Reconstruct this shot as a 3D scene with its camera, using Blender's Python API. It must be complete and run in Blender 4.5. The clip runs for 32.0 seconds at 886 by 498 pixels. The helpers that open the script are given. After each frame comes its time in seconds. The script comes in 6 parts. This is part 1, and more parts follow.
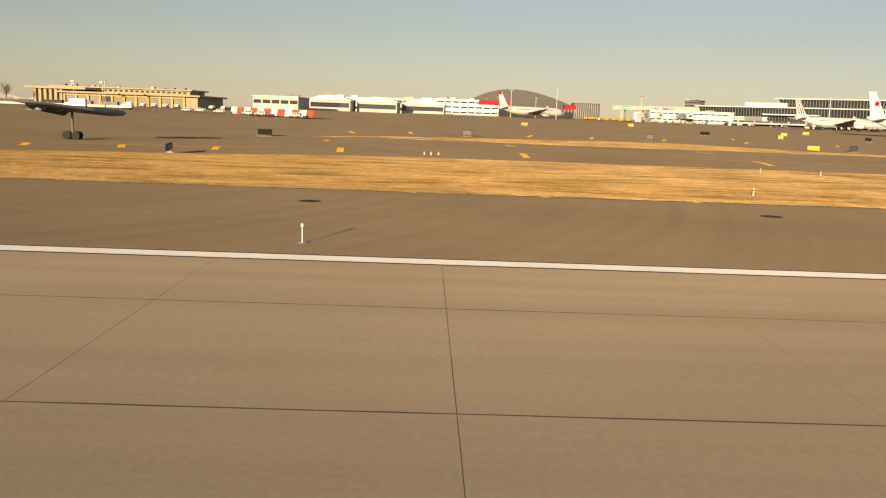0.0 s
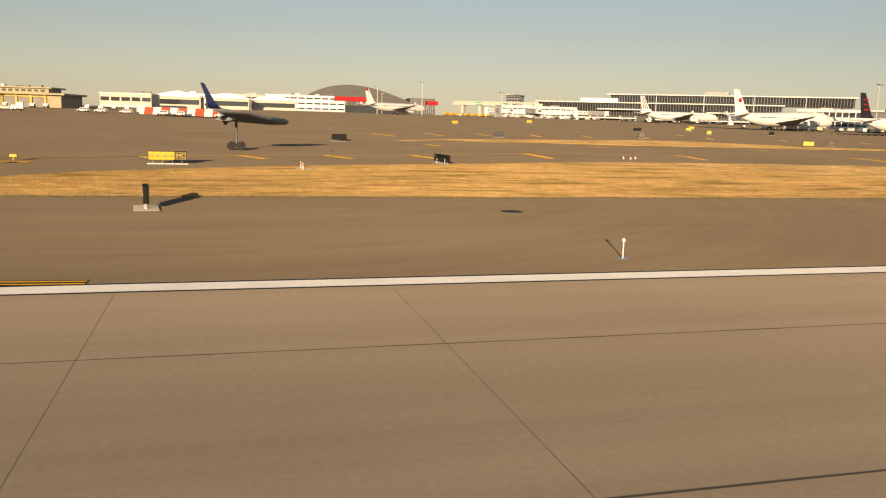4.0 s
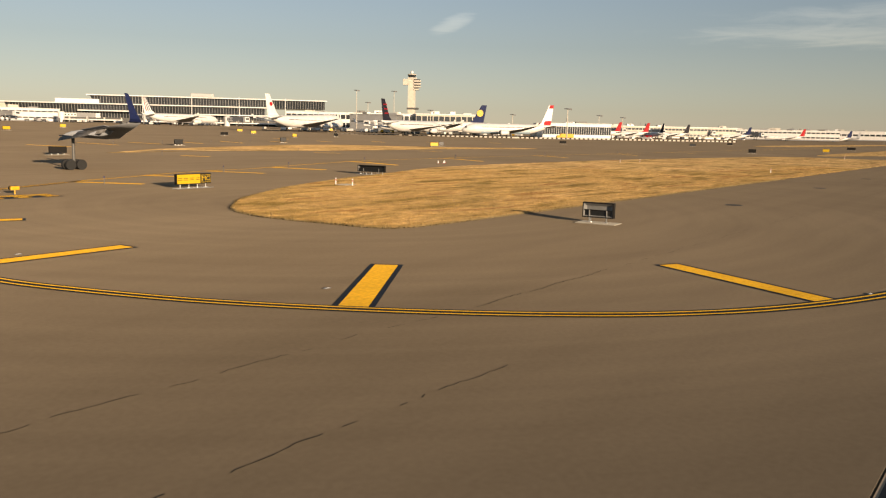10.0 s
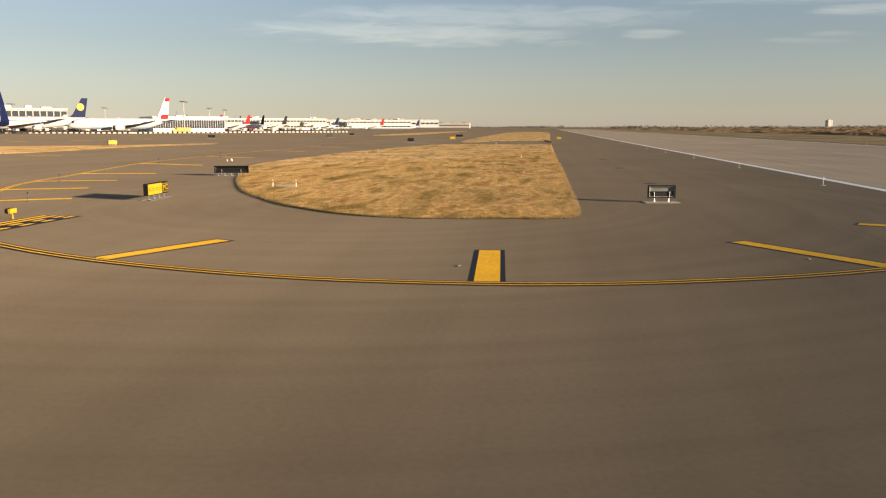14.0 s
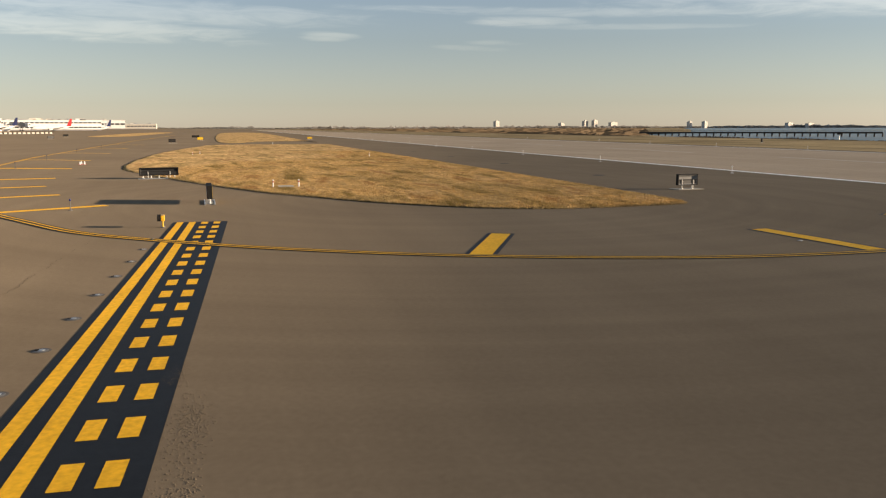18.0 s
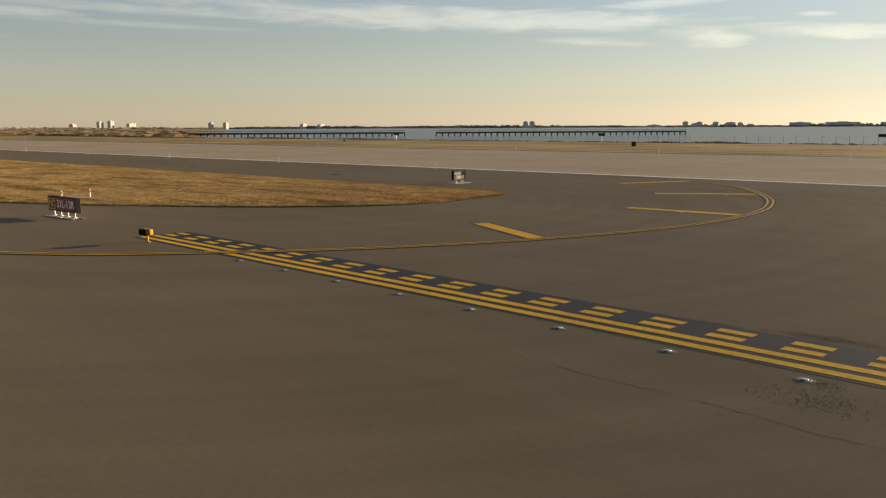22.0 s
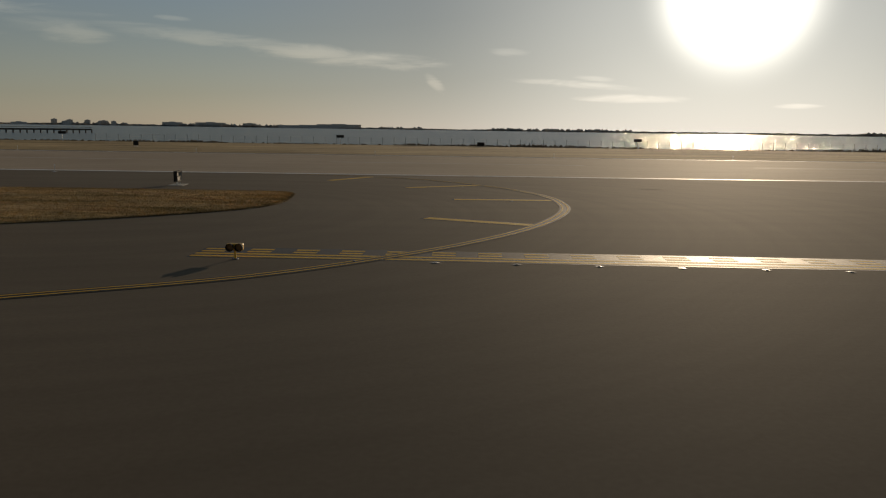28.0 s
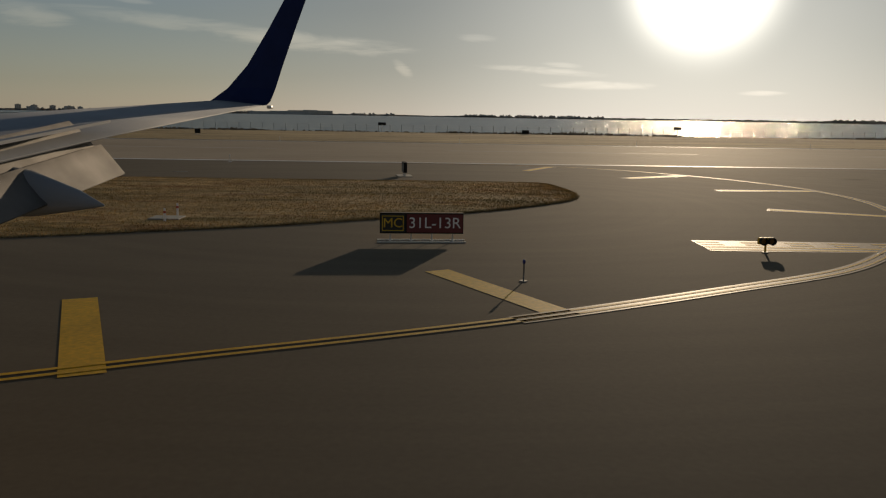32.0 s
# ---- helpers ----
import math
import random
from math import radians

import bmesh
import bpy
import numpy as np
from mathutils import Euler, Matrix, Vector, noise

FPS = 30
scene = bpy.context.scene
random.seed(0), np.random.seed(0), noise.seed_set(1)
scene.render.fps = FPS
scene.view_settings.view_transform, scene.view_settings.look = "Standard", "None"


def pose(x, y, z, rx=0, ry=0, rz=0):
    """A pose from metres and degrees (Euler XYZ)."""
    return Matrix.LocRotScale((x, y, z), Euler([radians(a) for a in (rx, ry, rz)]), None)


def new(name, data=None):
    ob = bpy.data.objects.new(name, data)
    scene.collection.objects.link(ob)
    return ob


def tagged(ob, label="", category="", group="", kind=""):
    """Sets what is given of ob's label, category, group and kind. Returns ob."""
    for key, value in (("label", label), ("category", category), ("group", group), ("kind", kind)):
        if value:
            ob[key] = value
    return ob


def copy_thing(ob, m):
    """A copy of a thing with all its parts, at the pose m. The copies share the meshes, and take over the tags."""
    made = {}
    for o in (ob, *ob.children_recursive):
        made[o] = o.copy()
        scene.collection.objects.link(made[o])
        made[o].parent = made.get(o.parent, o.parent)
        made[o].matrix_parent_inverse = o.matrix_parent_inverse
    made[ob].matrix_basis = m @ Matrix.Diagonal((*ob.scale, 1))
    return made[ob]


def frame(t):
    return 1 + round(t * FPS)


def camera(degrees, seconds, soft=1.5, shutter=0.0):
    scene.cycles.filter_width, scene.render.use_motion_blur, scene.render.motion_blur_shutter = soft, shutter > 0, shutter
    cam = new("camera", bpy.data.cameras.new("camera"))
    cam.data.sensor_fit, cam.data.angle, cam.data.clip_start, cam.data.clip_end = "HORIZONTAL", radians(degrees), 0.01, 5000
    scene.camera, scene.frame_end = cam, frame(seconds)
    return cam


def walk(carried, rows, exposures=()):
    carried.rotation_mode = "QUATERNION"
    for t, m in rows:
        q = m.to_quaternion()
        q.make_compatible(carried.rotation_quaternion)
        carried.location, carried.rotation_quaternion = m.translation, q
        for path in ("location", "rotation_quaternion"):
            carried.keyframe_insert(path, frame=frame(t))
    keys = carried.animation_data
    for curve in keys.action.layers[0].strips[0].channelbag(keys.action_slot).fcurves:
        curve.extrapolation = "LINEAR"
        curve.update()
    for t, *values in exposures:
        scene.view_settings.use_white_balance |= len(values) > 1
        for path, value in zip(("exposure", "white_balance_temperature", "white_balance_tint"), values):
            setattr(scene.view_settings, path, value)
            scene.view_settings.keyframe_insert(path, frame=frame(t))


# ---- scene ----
cam = camera(57.33, 32.0, soft=1.2)
PATH = [
    (0, 24.33, -27.70, 4.92, 80.69, -2.13, -1.14),
    (0.5, 17.04, -27.46, 4.86, 80.63, -2.10, -1.97),
    (1, 10.14, -27.20, 4.86, 80.66, -2.05, -3.12),
    (1.5, 3.61, -26.97, 4.84, 80.61, -1.89, -4.24),
    (2, -2.67, -26.76, 4.83, 80.62, -1.64, -5.25),
    (2.5, -8.70, -26.27, 4.79, 80.56, -1.65, -6.55),
    (3, -14.40, -25.66, 4.81, 80.58, -1.68, -9.36),
    (3.5, -19.84, -24.82, 4.89, 80.62, -1.66, -12.44),
    (5.5, -37.45, -20.29, 4.91, 81.26, -1.71, -21.91),
    (6, -41.59, -18.97, 4.93, 81.26, -1.66, -24.61),
    (6.5, -45.44, -17.26, 4.88, 81.35, -1.64, -27.00),
    (7, -49.22, -15.55, 4.84, 81.41, -1.71, -30.04),
    (7.5, -52.95, -13.69, 4.78, 81.49, -1.74, -33.21),
    (8, -56.58, -11.63, 4.76, 81.57, -1.54, -36.92),
    (8.5, -60.02, -9.38, 4.78, 81.58, -1.57, -40.77),
    (9, -63.29, -6.86, 4.79, 81.62, -1.44, -44.70),
    (9.5, -66.54, -4.18, 4.84, 81.66, -1.30, -48.70),
    (10, -69.39, -1.27, 4.89, 81.73, -1.13, -53.09),
    (10.5, -71.69, 1.81, 4.82, 81.77, -0.98, -57.27),
    (11, -74.26, 4.95, 4.82, 81.78, -0.78, -60.48),
    (11.5, -76.74, 8.32, 4.98, 81.70, -0.50, -65.68),
    (12, -78.91, 11.77, 5.03, 81.67, -0.25, -69.92),
    (12.5, -80.75, 15.47, 5.07, 81.62, -0.11, -73.44),
    (13, -81.96, 19.19, 5.03, 81.63, -0.05, -76.50),
    (13.5, -83.00, 22.92, 5.00, 81.58, -0.02, -80.31),
    (14, -83.75, 26.43, 5.00, 81.44, 0.05, -82.96),
    (14.5, -83.85, 29.82, 4.93, 81.35, 0.14, -85.44),
    (16.5, -83.71, 43.37, 4.69, 81.39, 0.15, -95.82),
    (17, -83.55, 46.40, 4.76, 81.38, 0.14, -98.60),
    (17.5, -83.52, 49.31, 4.72, 81.45, 0.23, -101.78),
    (18, -83.35, 52.25, 4.71, 81.46, 0.15, -104.78),
    (18.5, -83.03, 55.11, 4.75, 81.38, 0.14, -108.45),
    (19, -82.60, 57.93, 4.85, 81.30, 0.01, -112.16),
    (19.5, -81.94, 60.70, 4.88, 81.28, -0.09, -116.09),
    (20, -81.14, 63.38, 4.92, 81.29, -0.20, -119.39),
    (20.5, -80.18, 66.00, 4.94, 81.31, -0.13, -124.08),
    (21, -78.92, 68.40, 4.93, 81.36, -0.20, -128.80),
    (21.5, -77.51, 70.56, 4.92, 81.43, 0.11, -133.32),
    (22, -75.98, 72.69, 4.96, 81.42, 0.26, -137.60),
    (22.5, -74.34, 74.85, 5.00, 81.45, 0.08, -141.99),
    (23, -72.52, 76.73, 5.03, 81.45, -0.28, -146.58),
    (23.5, -70.56, 78.48, 5.06, 81.47, -0.39, -151.52),
    (24, -68.64, 79.78, 5.01, 81.53, -0.37, -155.04),
    (24.5, -66.46, 81.11, 5.02, 81.50, -0.43, -158.88),
    (25, -64.19, 82.19, 5.01, 81.54, -0.60, -163.08),
    (25.5, -61.87, 82.78, 4.98, 81.56, -0.74, -166.33),
    (27.5, -52.55, 84.33, 4.83, 81.60, -0.82, -177.69),
    (28, -50.30, 84.91, 4.87, 81.56, -0.82, -179.80),
    (28.5, -47.78, 85.14, 4.87, 81.55, -0.91, -180.92),
    (29, -45.39, 85.29, 4.88, 81.53, -1.07, -181.40),
    (29.5, -42.93, 85.60, 4.87, 81.55, -1.13, -181.79),
    (30, -40.31, 85.76, 4.92, 81.50, -1.11, -182.08),
    (30.5, -37.59, 85.78, 4.94, 81.44, -1.13, -181.91),
    (31, -34.76, 86.26, 4.99, 81.41, -1.13, -182.40),
    (31.5, -31.97, 86.00, 4.98, 81.28, -1.14, -182.59),
    (32, -29.22, 85.34, 4.96, 80.64, -0.92, -182.00),
]
EXPOSURES = [(0, 0.6, 7450, 12), (3.5, 0.56, 7400, 12), (6, 0.52, 7300, 12), (9, 0.52, 7050, 12), (11, 0.6, 6700, 12), (13, 0.8, 6500, 12), (17, 1.05, 6450, 12), (19, 0.98, 6600, 12), (21, 0.95, 7100, 12), (22, 0.95, 7200, 12), (23, 0.7, 7200, 12), (25.5, 0.0, 6800, 11), (28, -0.5, 6650, 9), (32, -0.55, 6700, 9)]
walk(cam, [(t, pose(x, y, z, a, b, c)) for t, x, y, z, a, b, c in PATH], EXPOSURES)

# ---- daylight: a low winter sun over the bay ----
SUN = Vector((-0.324, -0.933, 0.157)).normalized()
world = bpy.data.worlds.new("winter_sky")
scene.world = world
world.use_nodes = True

CIRRUS = [
    (-9.6, 6.31, 11.8, 0.8, -0.023, 0.40),
    (-3.3, 7.4, 13.4, 0.8, -0.016, 0.34),
    (-36.4, 7.28, 1.5, 0.56, 0.378, 0.32),
    (6.6, 6.0, 1.6, 0.24, -0.023, 0.28),
    (7.1, 6.22, 2.0, 0.24, -0.032, 0.32),
    (18.9, 7.02, 2.4, 0.24, -0.031, 0.40),
    (16.8, 5.38, 2.5, 0.2, -0.046, 0.16),
    (21.0, 7.13, 3.4, 0.32, -0.045, 0.40),
    (27.1, 7.55, 18.7, 0.32, -0.028, 0.34),
    (26.3, 6.64, 8.4, 0.2, -0.022, 0.20),
    (18.3, 5.71, 2.1, 0.2, -0.023, 0.18),
    (46.1, 7.35, 19.1, 0.88, -0.031, 0.50),
    (58.4, 5.56, 3.3, 0.24, -0.05, 0.28),
    (64.4, 6.08, 2.8, 0.56, -0.011, 0.22),
    (62.2, 7.92, 4.5, 0.32, 0.025, 0.40),
    (57.2, 5.74, 3.2, 0.24, -0.01, 0.24),
    (73.3, 5.75, 6.5, 0.5, -0.068, 0.34),
    (82.5, 4.8, 6.8, 0.62, -0.071, 0.5),
    (89.2, 3.11, 0.7, 0.48, -0.684, 0.32),
    (100.2, 3.5, 1.3, 0.2, -0.07, 0.28),
    (65.9, 5.6, 2.2, 0.64, -0.02, 0.36),
    (98.9, 3.12, 3.7, 0.28, -0.054, 0.40),
    (102.6, 2.18, 3.4, 0.28, -0.007, 0.40),
    (113.1, 1.74, 1.4, 0.16, -0.005, 0.32),
    (94.2, 5.29, 1.4, 0.28, -0.032, 0.24),
    (71.8, 6.86, 1.2, 0.16, -0.037, 0.28),
]


def build_sky():
    nt = world.node_tree
    nt.nodes.clear()
    N, L = nt.nodes.new, nt.links.new
    out, bg, sky = N("ShaderNodeOutputWorld"), N("ShaderNodeBackground"), N("ShaderNodeTexSky")
    sky.sky_type, sky.sun_disc = "NISHITA", False
    sky.sun_elevation = math.asin(SUN.z)
    sky.sun_rotation = math.atan2(SUN.x, SUN.y) % (2 * math.pi)
    sky.air_density, sky.dust_density, sky.ozone_density = 1.0, 0.18, 2.2
    # thin streaks of cirrus: bearing from +x, height, half length, half thickness (degrees), slope, density
    tc, sep = N("ShaderNodeTexCoord"), N("ShaderNodeSeparateXYZ")
    L(tc.outputs["Generated"], sep.inputs[0])

    def calc(op, a, b=None):
        n = N("ShaderNodeMath")
        n.operation = op
        for i, v in enumerate((a,) if b is None else (a, b)):
            if isinstance(v, (int, float)):
                n.inputs[i].default_value = v
            else:
                L(v, n.inputs[i])
        return n.outputs[0]

    bearing = calc("MULTIPLY", calc("ARCTAN2", calc("MULTIPLY", sep.outputs["Y"], -1.0), sep.outputs["X"]), 57.2958)
    height = calc("MULTIPLY", calc("ARCSINE", sep.outputs["Z"]), 57.2958)
    flat = N("ShaderNodeCombineXYZ")
    L(calc("MULTIPLY", bearing, 0.22), flat.inputs[0]); L(calc("MULTIPLY", height, 1.5), flat.inputs[1])
    no = N("ShaderNodeTexNoise"); no.inputs["Scale"].default_value = 1.0; no.inputs["Detail"].default_value = 9; no.inputs["Roughness"].default_value = 0.62; no.inputs["Distortion"].default_value = 0.7
    L(flat.outputs[0], no.inputs["Vector"])
    ragged = calc("MULTIPLY", calc("SUBTRACT", no.outputs["Fac"], 0.5), 3.4)
    k = None
    for phi, el, long_, thick, slope, dense in CIRRUS:
        du = calc("SUBTRACT", bearing, phi)
        u = calc("DIVIDE", du, long_)
        v = calc("DIVIDE", calc("SUBTRACT", calc("SUBTRACT", height, el), calc("MULTIPLY", du, slope)), thick)
        inside = calc("SUBTRACT", 1.0, calc("ADD", calc("MULTIPLY", u, u), calc("MULTIPLY", v, v)))
        m = N("ShaderNodeMapRange"); m.interpolation_type = "SMOOTHSTEP"
        m.inputs[1].default_value, m.inputs[2].default_value, m.inputs[4].default_value = -0.5, 1.5, dense
        L(calc("ADD", inside, ragged), m.inputs[0])
        core = N("ShaderNodeMapRange"); core.interpolation_type = "SMOOTHSTEP"
        core.inputs[1].default_value, core.inputs[2].default_value = -1.4, 0.4
        L(inside, core.inputs[0])
        one = calc("MULTIPLY", m.outputs[0], core.outputs[0])
        k = one if k is None else calc("MAXIMUM", k, one)
    cloud = N("ShaderNodeMix"); cloud.data_type = "RGBA"; cloud.blend_type = "MIX"
    white = N("ShaderNodeMix"); white.data_type = "RGBA"; white.blend_type = "MULTIPLY"; white.inputs[0].default_value = 1
    white.inputs["B"].default_value = (2.3, 1.9, 1.6, 1)
    pale = N("ShaderNodeHueSaturation"); pale.inputs["Saturation"].default_value = 0.46
    L(sky.outputs[0], pale.inputs["Color"])
    # the dusty air thins the brightness round the sun
    grey = N("ShaderNodeRGBToBW"); L(pale.outputs[0], grey.inputs[0])
    rel = calc("DIVIDE", grey.outputs[0], 15.0)
    veil = N("ShaderNodeVectorMath"); veil.operation = "SCALE"
    L(pale.outputs[0], veil.inputs[0]); L(calc("DIVIDE", 1.0, calc("SQRT", calc("ADD", 1.0, calc("MULTIPLY", rel, rel)))), veil.inputs["Scale"])
    L(veil.outputs[0], white.inputs["A"]); L(veil.outputs[0], cloud.inputs["A"]); L(white.outputs["Result"], cloud.inputs["B"]); L(k, cloud.inputs[0])
    # warm dust haze low over the land
    hz, hm = N("ShaderNodeMapRange"), N("ShaderNodeMix")
    hz.inputs[1].default_value, hz.inputs[2].default_value = 0.0, 0.24
    hz.interpolation_type = "SMOOTHSTEP"
    L(sep.outputs["Z"], hz.inputs[0])
    hm.data_type = "RGBA"
    hm.inputs["A"].default_value, hm.inputs["B"].default_value = (1.03, 0.99, 0.93, 1), (0.83, 0.985, 1.13, 1)
    L(hz.outputs[0], hm.inputs[0])
    ht = N("ShaderNodeMix"); ht.data_type, ht.blend_type = "RGBA", "MULTIPLY"; ht.inputs[0].default_value = 1.0
    L(cloud.outputs["Result"], ht.inputs["A"]); L(hm.outputs["Result"], ht.inputs["B"])
    # pale air towards the sun, and the sun's own glare in the thin cirrus
    dot = N("ShaderNodeVectorMath"); dot.operation = "DOT_PRODUCT"; dot.inputs[1].default_value = SUN
    L(tc.outputs["Generated"], dot.inputs[0])
    near_sun = N("ShaderNodeMapRange"); near_sun.interpolation_type = "SMOOTHSTEP"
    near_sun.inputs[1].default_value, near_sun.inputs[2].default_value, near_sun.inputs[4].default_value = 0.78, 1.0, 0.72
    L(dot.outputs["Value"], near_sun.inputs[0])
    bw, tint, air = N("ShaderNodeRGBToBW"), N("ShaderNodeVectorMath"), N("ShaderNodeMix")
    L(ht.outputs["Result"], bw.inputs[0])
    tint.operation = "SCALE"; tint.inputs[0].default_value = (1.0, 1.0, 0.93); L(bw.outputs[0], tint.inputs["Scale"])
    air.data_type = "RGBA"
    L(near_sun.outputs[0], air.inputs[0]); L(ht.outputs["Result"], air.inputs["A"]); L(tint.outputs[0], air.inputs["B"])
    last = air.outputs["Result"]
    for spread, power, colour in ((7.6, 4.5, (75, 72, 65)), (22.0, 2.0, (4.5, 4.3, 3.9))):
        gl, gc, add = N("ShaderNodeMapRange"), N("ShaderNodeVectorMath"), N("ShaderNodeVectorMath")
        gl.inputs[1].default_value, gl.inputs[2].default_value = math.cos(radians(spread)), 1.0
        L(dot.outputs["Value"], gl.inputs[0])
        gc.operation = "SCALE"; gc.inputs[0].default_value = colour; L(calc("POWER", gl.outputs[0], power), gc.inputs["Scale"])
        add.operation = "ADD"; L(last, add.inputs[0]); L(gc.outputs[0], add.inputs[1])
        last = add.outputs[0]
    L(last, bg.inputs[0])
    bg.inputs[1].default_value = 0.07
    L(bg.outputs[0], out.inputs[0])


build_sky()
sun = new("sun", bpy.data.lights.new("sun", "SUN"))
sun.data.energy, sun.data.angle, sun.data.color = 4.6, radians(0.53), (1.0, 0.78, 0.54)
sun.rotation_mode = "QUATERNION"
sun.rotation_quaternion = SUN.to_track_quat("Z", "Y")
sun.location = (0, 0, 60)


# ---- materials ----
def mat(name, color, rough=0.6, metal=0.0, vary=0.12, scale=3.0, big=0.08, bigscale=0.25, bump=0.0, bumpscale=40.0, world_space=False, spec=0.5, tint=None, matte=0.0):
    """Procedural surface: a base colour with grain at one scale, stains at another, and a fine relief."""
    m = bpy.data.materials.new(name)
    m.use_nodes = True
    nt = m.node_tree
    N, L = nt.nodes.new, nt.links.new
    b = nt.nodes["Principled BSDF"]
    b.inputs["Roughness"].default_value, b.inputs["Metallic"].default_value = rough, metal
    b.inputs["Specular IOR Level"].default_value = spec
    b.inputs["Diffuse Roughness"].default_value = matte
    if world_space:
        co = N("ShaderNodeNewGeometry").outputs["Position"]
    else:
        co = N("ShaderNodeTexCoord").outputs["Object"]
    n1, n2 = N("ShaderNodeTexNoise"), N("ShaderNodeTexNoise")
    n1.inputs["Scale"].default_value, n1.inputs["Detail"].default_value = scale, 6
    n2.inputs["Scale"].default_value, n2.inputs["Detail"].default_value = bigscale, 4
    L(co, n1.inputs["Vector"]); L(co, n2.inputs["Vector"])
    r1, r2 = N("ShaderNodeMapRange"), N("ShaderNodeMapRange")
    for r, v, n in ((r1, vary, n1), (r2, big, n2)):
        r.inputs[1].default_value, r.inputs[2].default_value = 0.25, 0.75
        r.inputs[3].default_value, r.inputs[4].default_value = 1 - v, 1 + v
        L(n.outputs["Fac"], r.inputs[0])
    mul = N("ShaderNodeMath"); mul.operation = "MULTIPLY"; L(r1.outputs[0], mul.inputs[0]); L(r2.outputs[0], mul.inputs[1])
    base = N("ShaderNodeMix"); base.data_type = "RGBA"
    base.inputs["A"].default_value = (*color, 1); base.inputs["B"].default_value = (*(tint or color), 1)
    L(n2.outputs["Fac"], base.inputs[0])
    sc = N("ShaderNodeVectorMath"); sc.operation = "SCALE"
    L(base.outputs["Result"], sc.inputs[0]); L(mul.outputs[0], sc.inputs["Scale"])
    L(sc.outputs[0], b.inputs["Base Color"])
    if bump:
        n3, bp = N("ShaderNodeTexNoise"), N("ShaderNodeBump")
        n3.inputs["Scale"].default_value, n3.inputs["Detail"].default_value = bumpscale, 3
        L(co, n3.inputs["Vector"]); L(n3.outputs["Fac"], bp.inputs["Height"])
        bp.inputs["Strength"].default_value, bp.inputs["Distance"].default_value = bump, 0.01
        L(bp.outputs[0], b.inputs["Normal"])
    return m


def pavement_mat(name, dark, light, rough, streak=0.25, grain=0.08, centre=None):
    """Worn pavement: coarse aggregate, cloudy patches, and long tyre streaks along the runway's line."""
    m = mat(name, dark, rough, vary=grain, scale=7.0, big=0.06, bigscale=0.05, bump=0.1, bumpscale=90.0, world_space=True, tint=light, spec=0.03, matte=0.6 if centre else 0.3)
    nt = m.node_tree
    N, L = nt.nodes.new, nt.links.new
    b = nt.nodes["Principled BSDF"]
    src = b.inputs["Base Color"].links[0].from_socket
    g, mp, no, mr = N("ShaderNodeNewGeometry"), N("ShaderNodeMapping"), N("ShaderNodeTexNoise"), N("ShaderNodeMapRange")
    mp.inputs["Scale"].default_value = (0.012, 0.55, 1)
    L(g.outputs["Position"], mp.inputs[0]); L(mp.outputs[0], no.inputs["Vector"])
    arcs = None
    if centre:
        # faint wheel tracks that follow the turn, broken up by cloudy wear
        dist, comb, tw, arcs = N("ShaderNodeVectorMath"), N("ShaderNodeCombineXYZ"), N("ShaderNodeVectorMath"), N("ShaderNodeTexNoise")
        dist.operation = "DISTANCE"; dist.inputs[1].default_value = (*centre, 0)
        tw.operation = "SCALE"; tw.inputs["Scale"].default_value = 0.03
        L(g.outputs["Position"], dist.inputs[0]); L(g.outputs["Position"], tw.inputs[0])
        sx = N("ShaderNodeSeparateXYZ"); L(tw.outputs[0], sx.inputs[0])
        dm = N("ShaderNodeMath"); dm.operation = "MULTIPLY"; dm.inputs[1].default_value = 0.85; L(dist.outputs["Value"], dm.inputs[0])
        L(dm.outputs[0], comb.inputs[0]); L(sx.outputs[0], comb.inputs[1]); L(sx.outputs[1], comb.inputs[2])
        L(comb.outputs[0], arcs.inputs["Vector"])
        arcs.inputs["Scale"].default_value, arcs.inputs["Detail"].default_value, arcs.inputs["Distortion"].default_value = 1.0, 5, 0.2
    no.inputs["Scale"].default_value, no.inputs["Detail"].default_value = 1.0, 4 if centre else 6
    mr.inputs[1].default_value, mr.inputs[2].default_value, mr.inputs[3].default_value, mr.inputs[4].default_value = 0.35, 0.7, 1.0 + streak * 0.4, 1 - streak
    L(no.outputs["Fac"], mr.inputs[0])
    sp = N("ShaderNodeTexNoise"); sp.inputs["Scale"].default_value = 70.0; sp.inputs["Detail"].default_value = 2
    L(g.outputs["Position"], sp.inputs["Vector"])
    s2 = N("ShaderNodeMapRange"); s2.inputs[1].default_value, s2.inputs[2].default_value, s2.inputs[3].default_value, s2.inputs[4].default_value = 0.3, 0.7, 0.9, 1.1
    L(sp.outputs["Fac"], s2.inputs[0])
    mu = N("ShaderNodeMath"); mu.operation = "MULTIPLY"; L(mr.outputs[0], mu.inputs[0]); L(s2.outputs[0], mu.inputs[1])
    sc = N("ShaderNodeVectorMath"); sc.operation = "SCALE"
    last = mu.outputs[0]
    if arcs:
        ar = N("ShaderNodeMapRange"); ar.inputs[1].default_value, ar.inputs[2].default_value, ar.inputs[3].default_value, ar.inputs[4].default_value = 0.34, 0.68, 1.035, 0.92
        L(arcs.outputs["Fac"], ar.inputs[0])
        m2 = N("ShaderNodeMath"); m2.operation = "MULTIPLY"; L(last, m2.inputs[0]); L(ar.outputs[0], m2.inputs[1])
        last = m2.outputs[0]
    L(src, sc.inputs[0]); L(last, sc.inputs["Scale"]); L(sc.outputs[0], b.inputs["Base Color"])
    return m


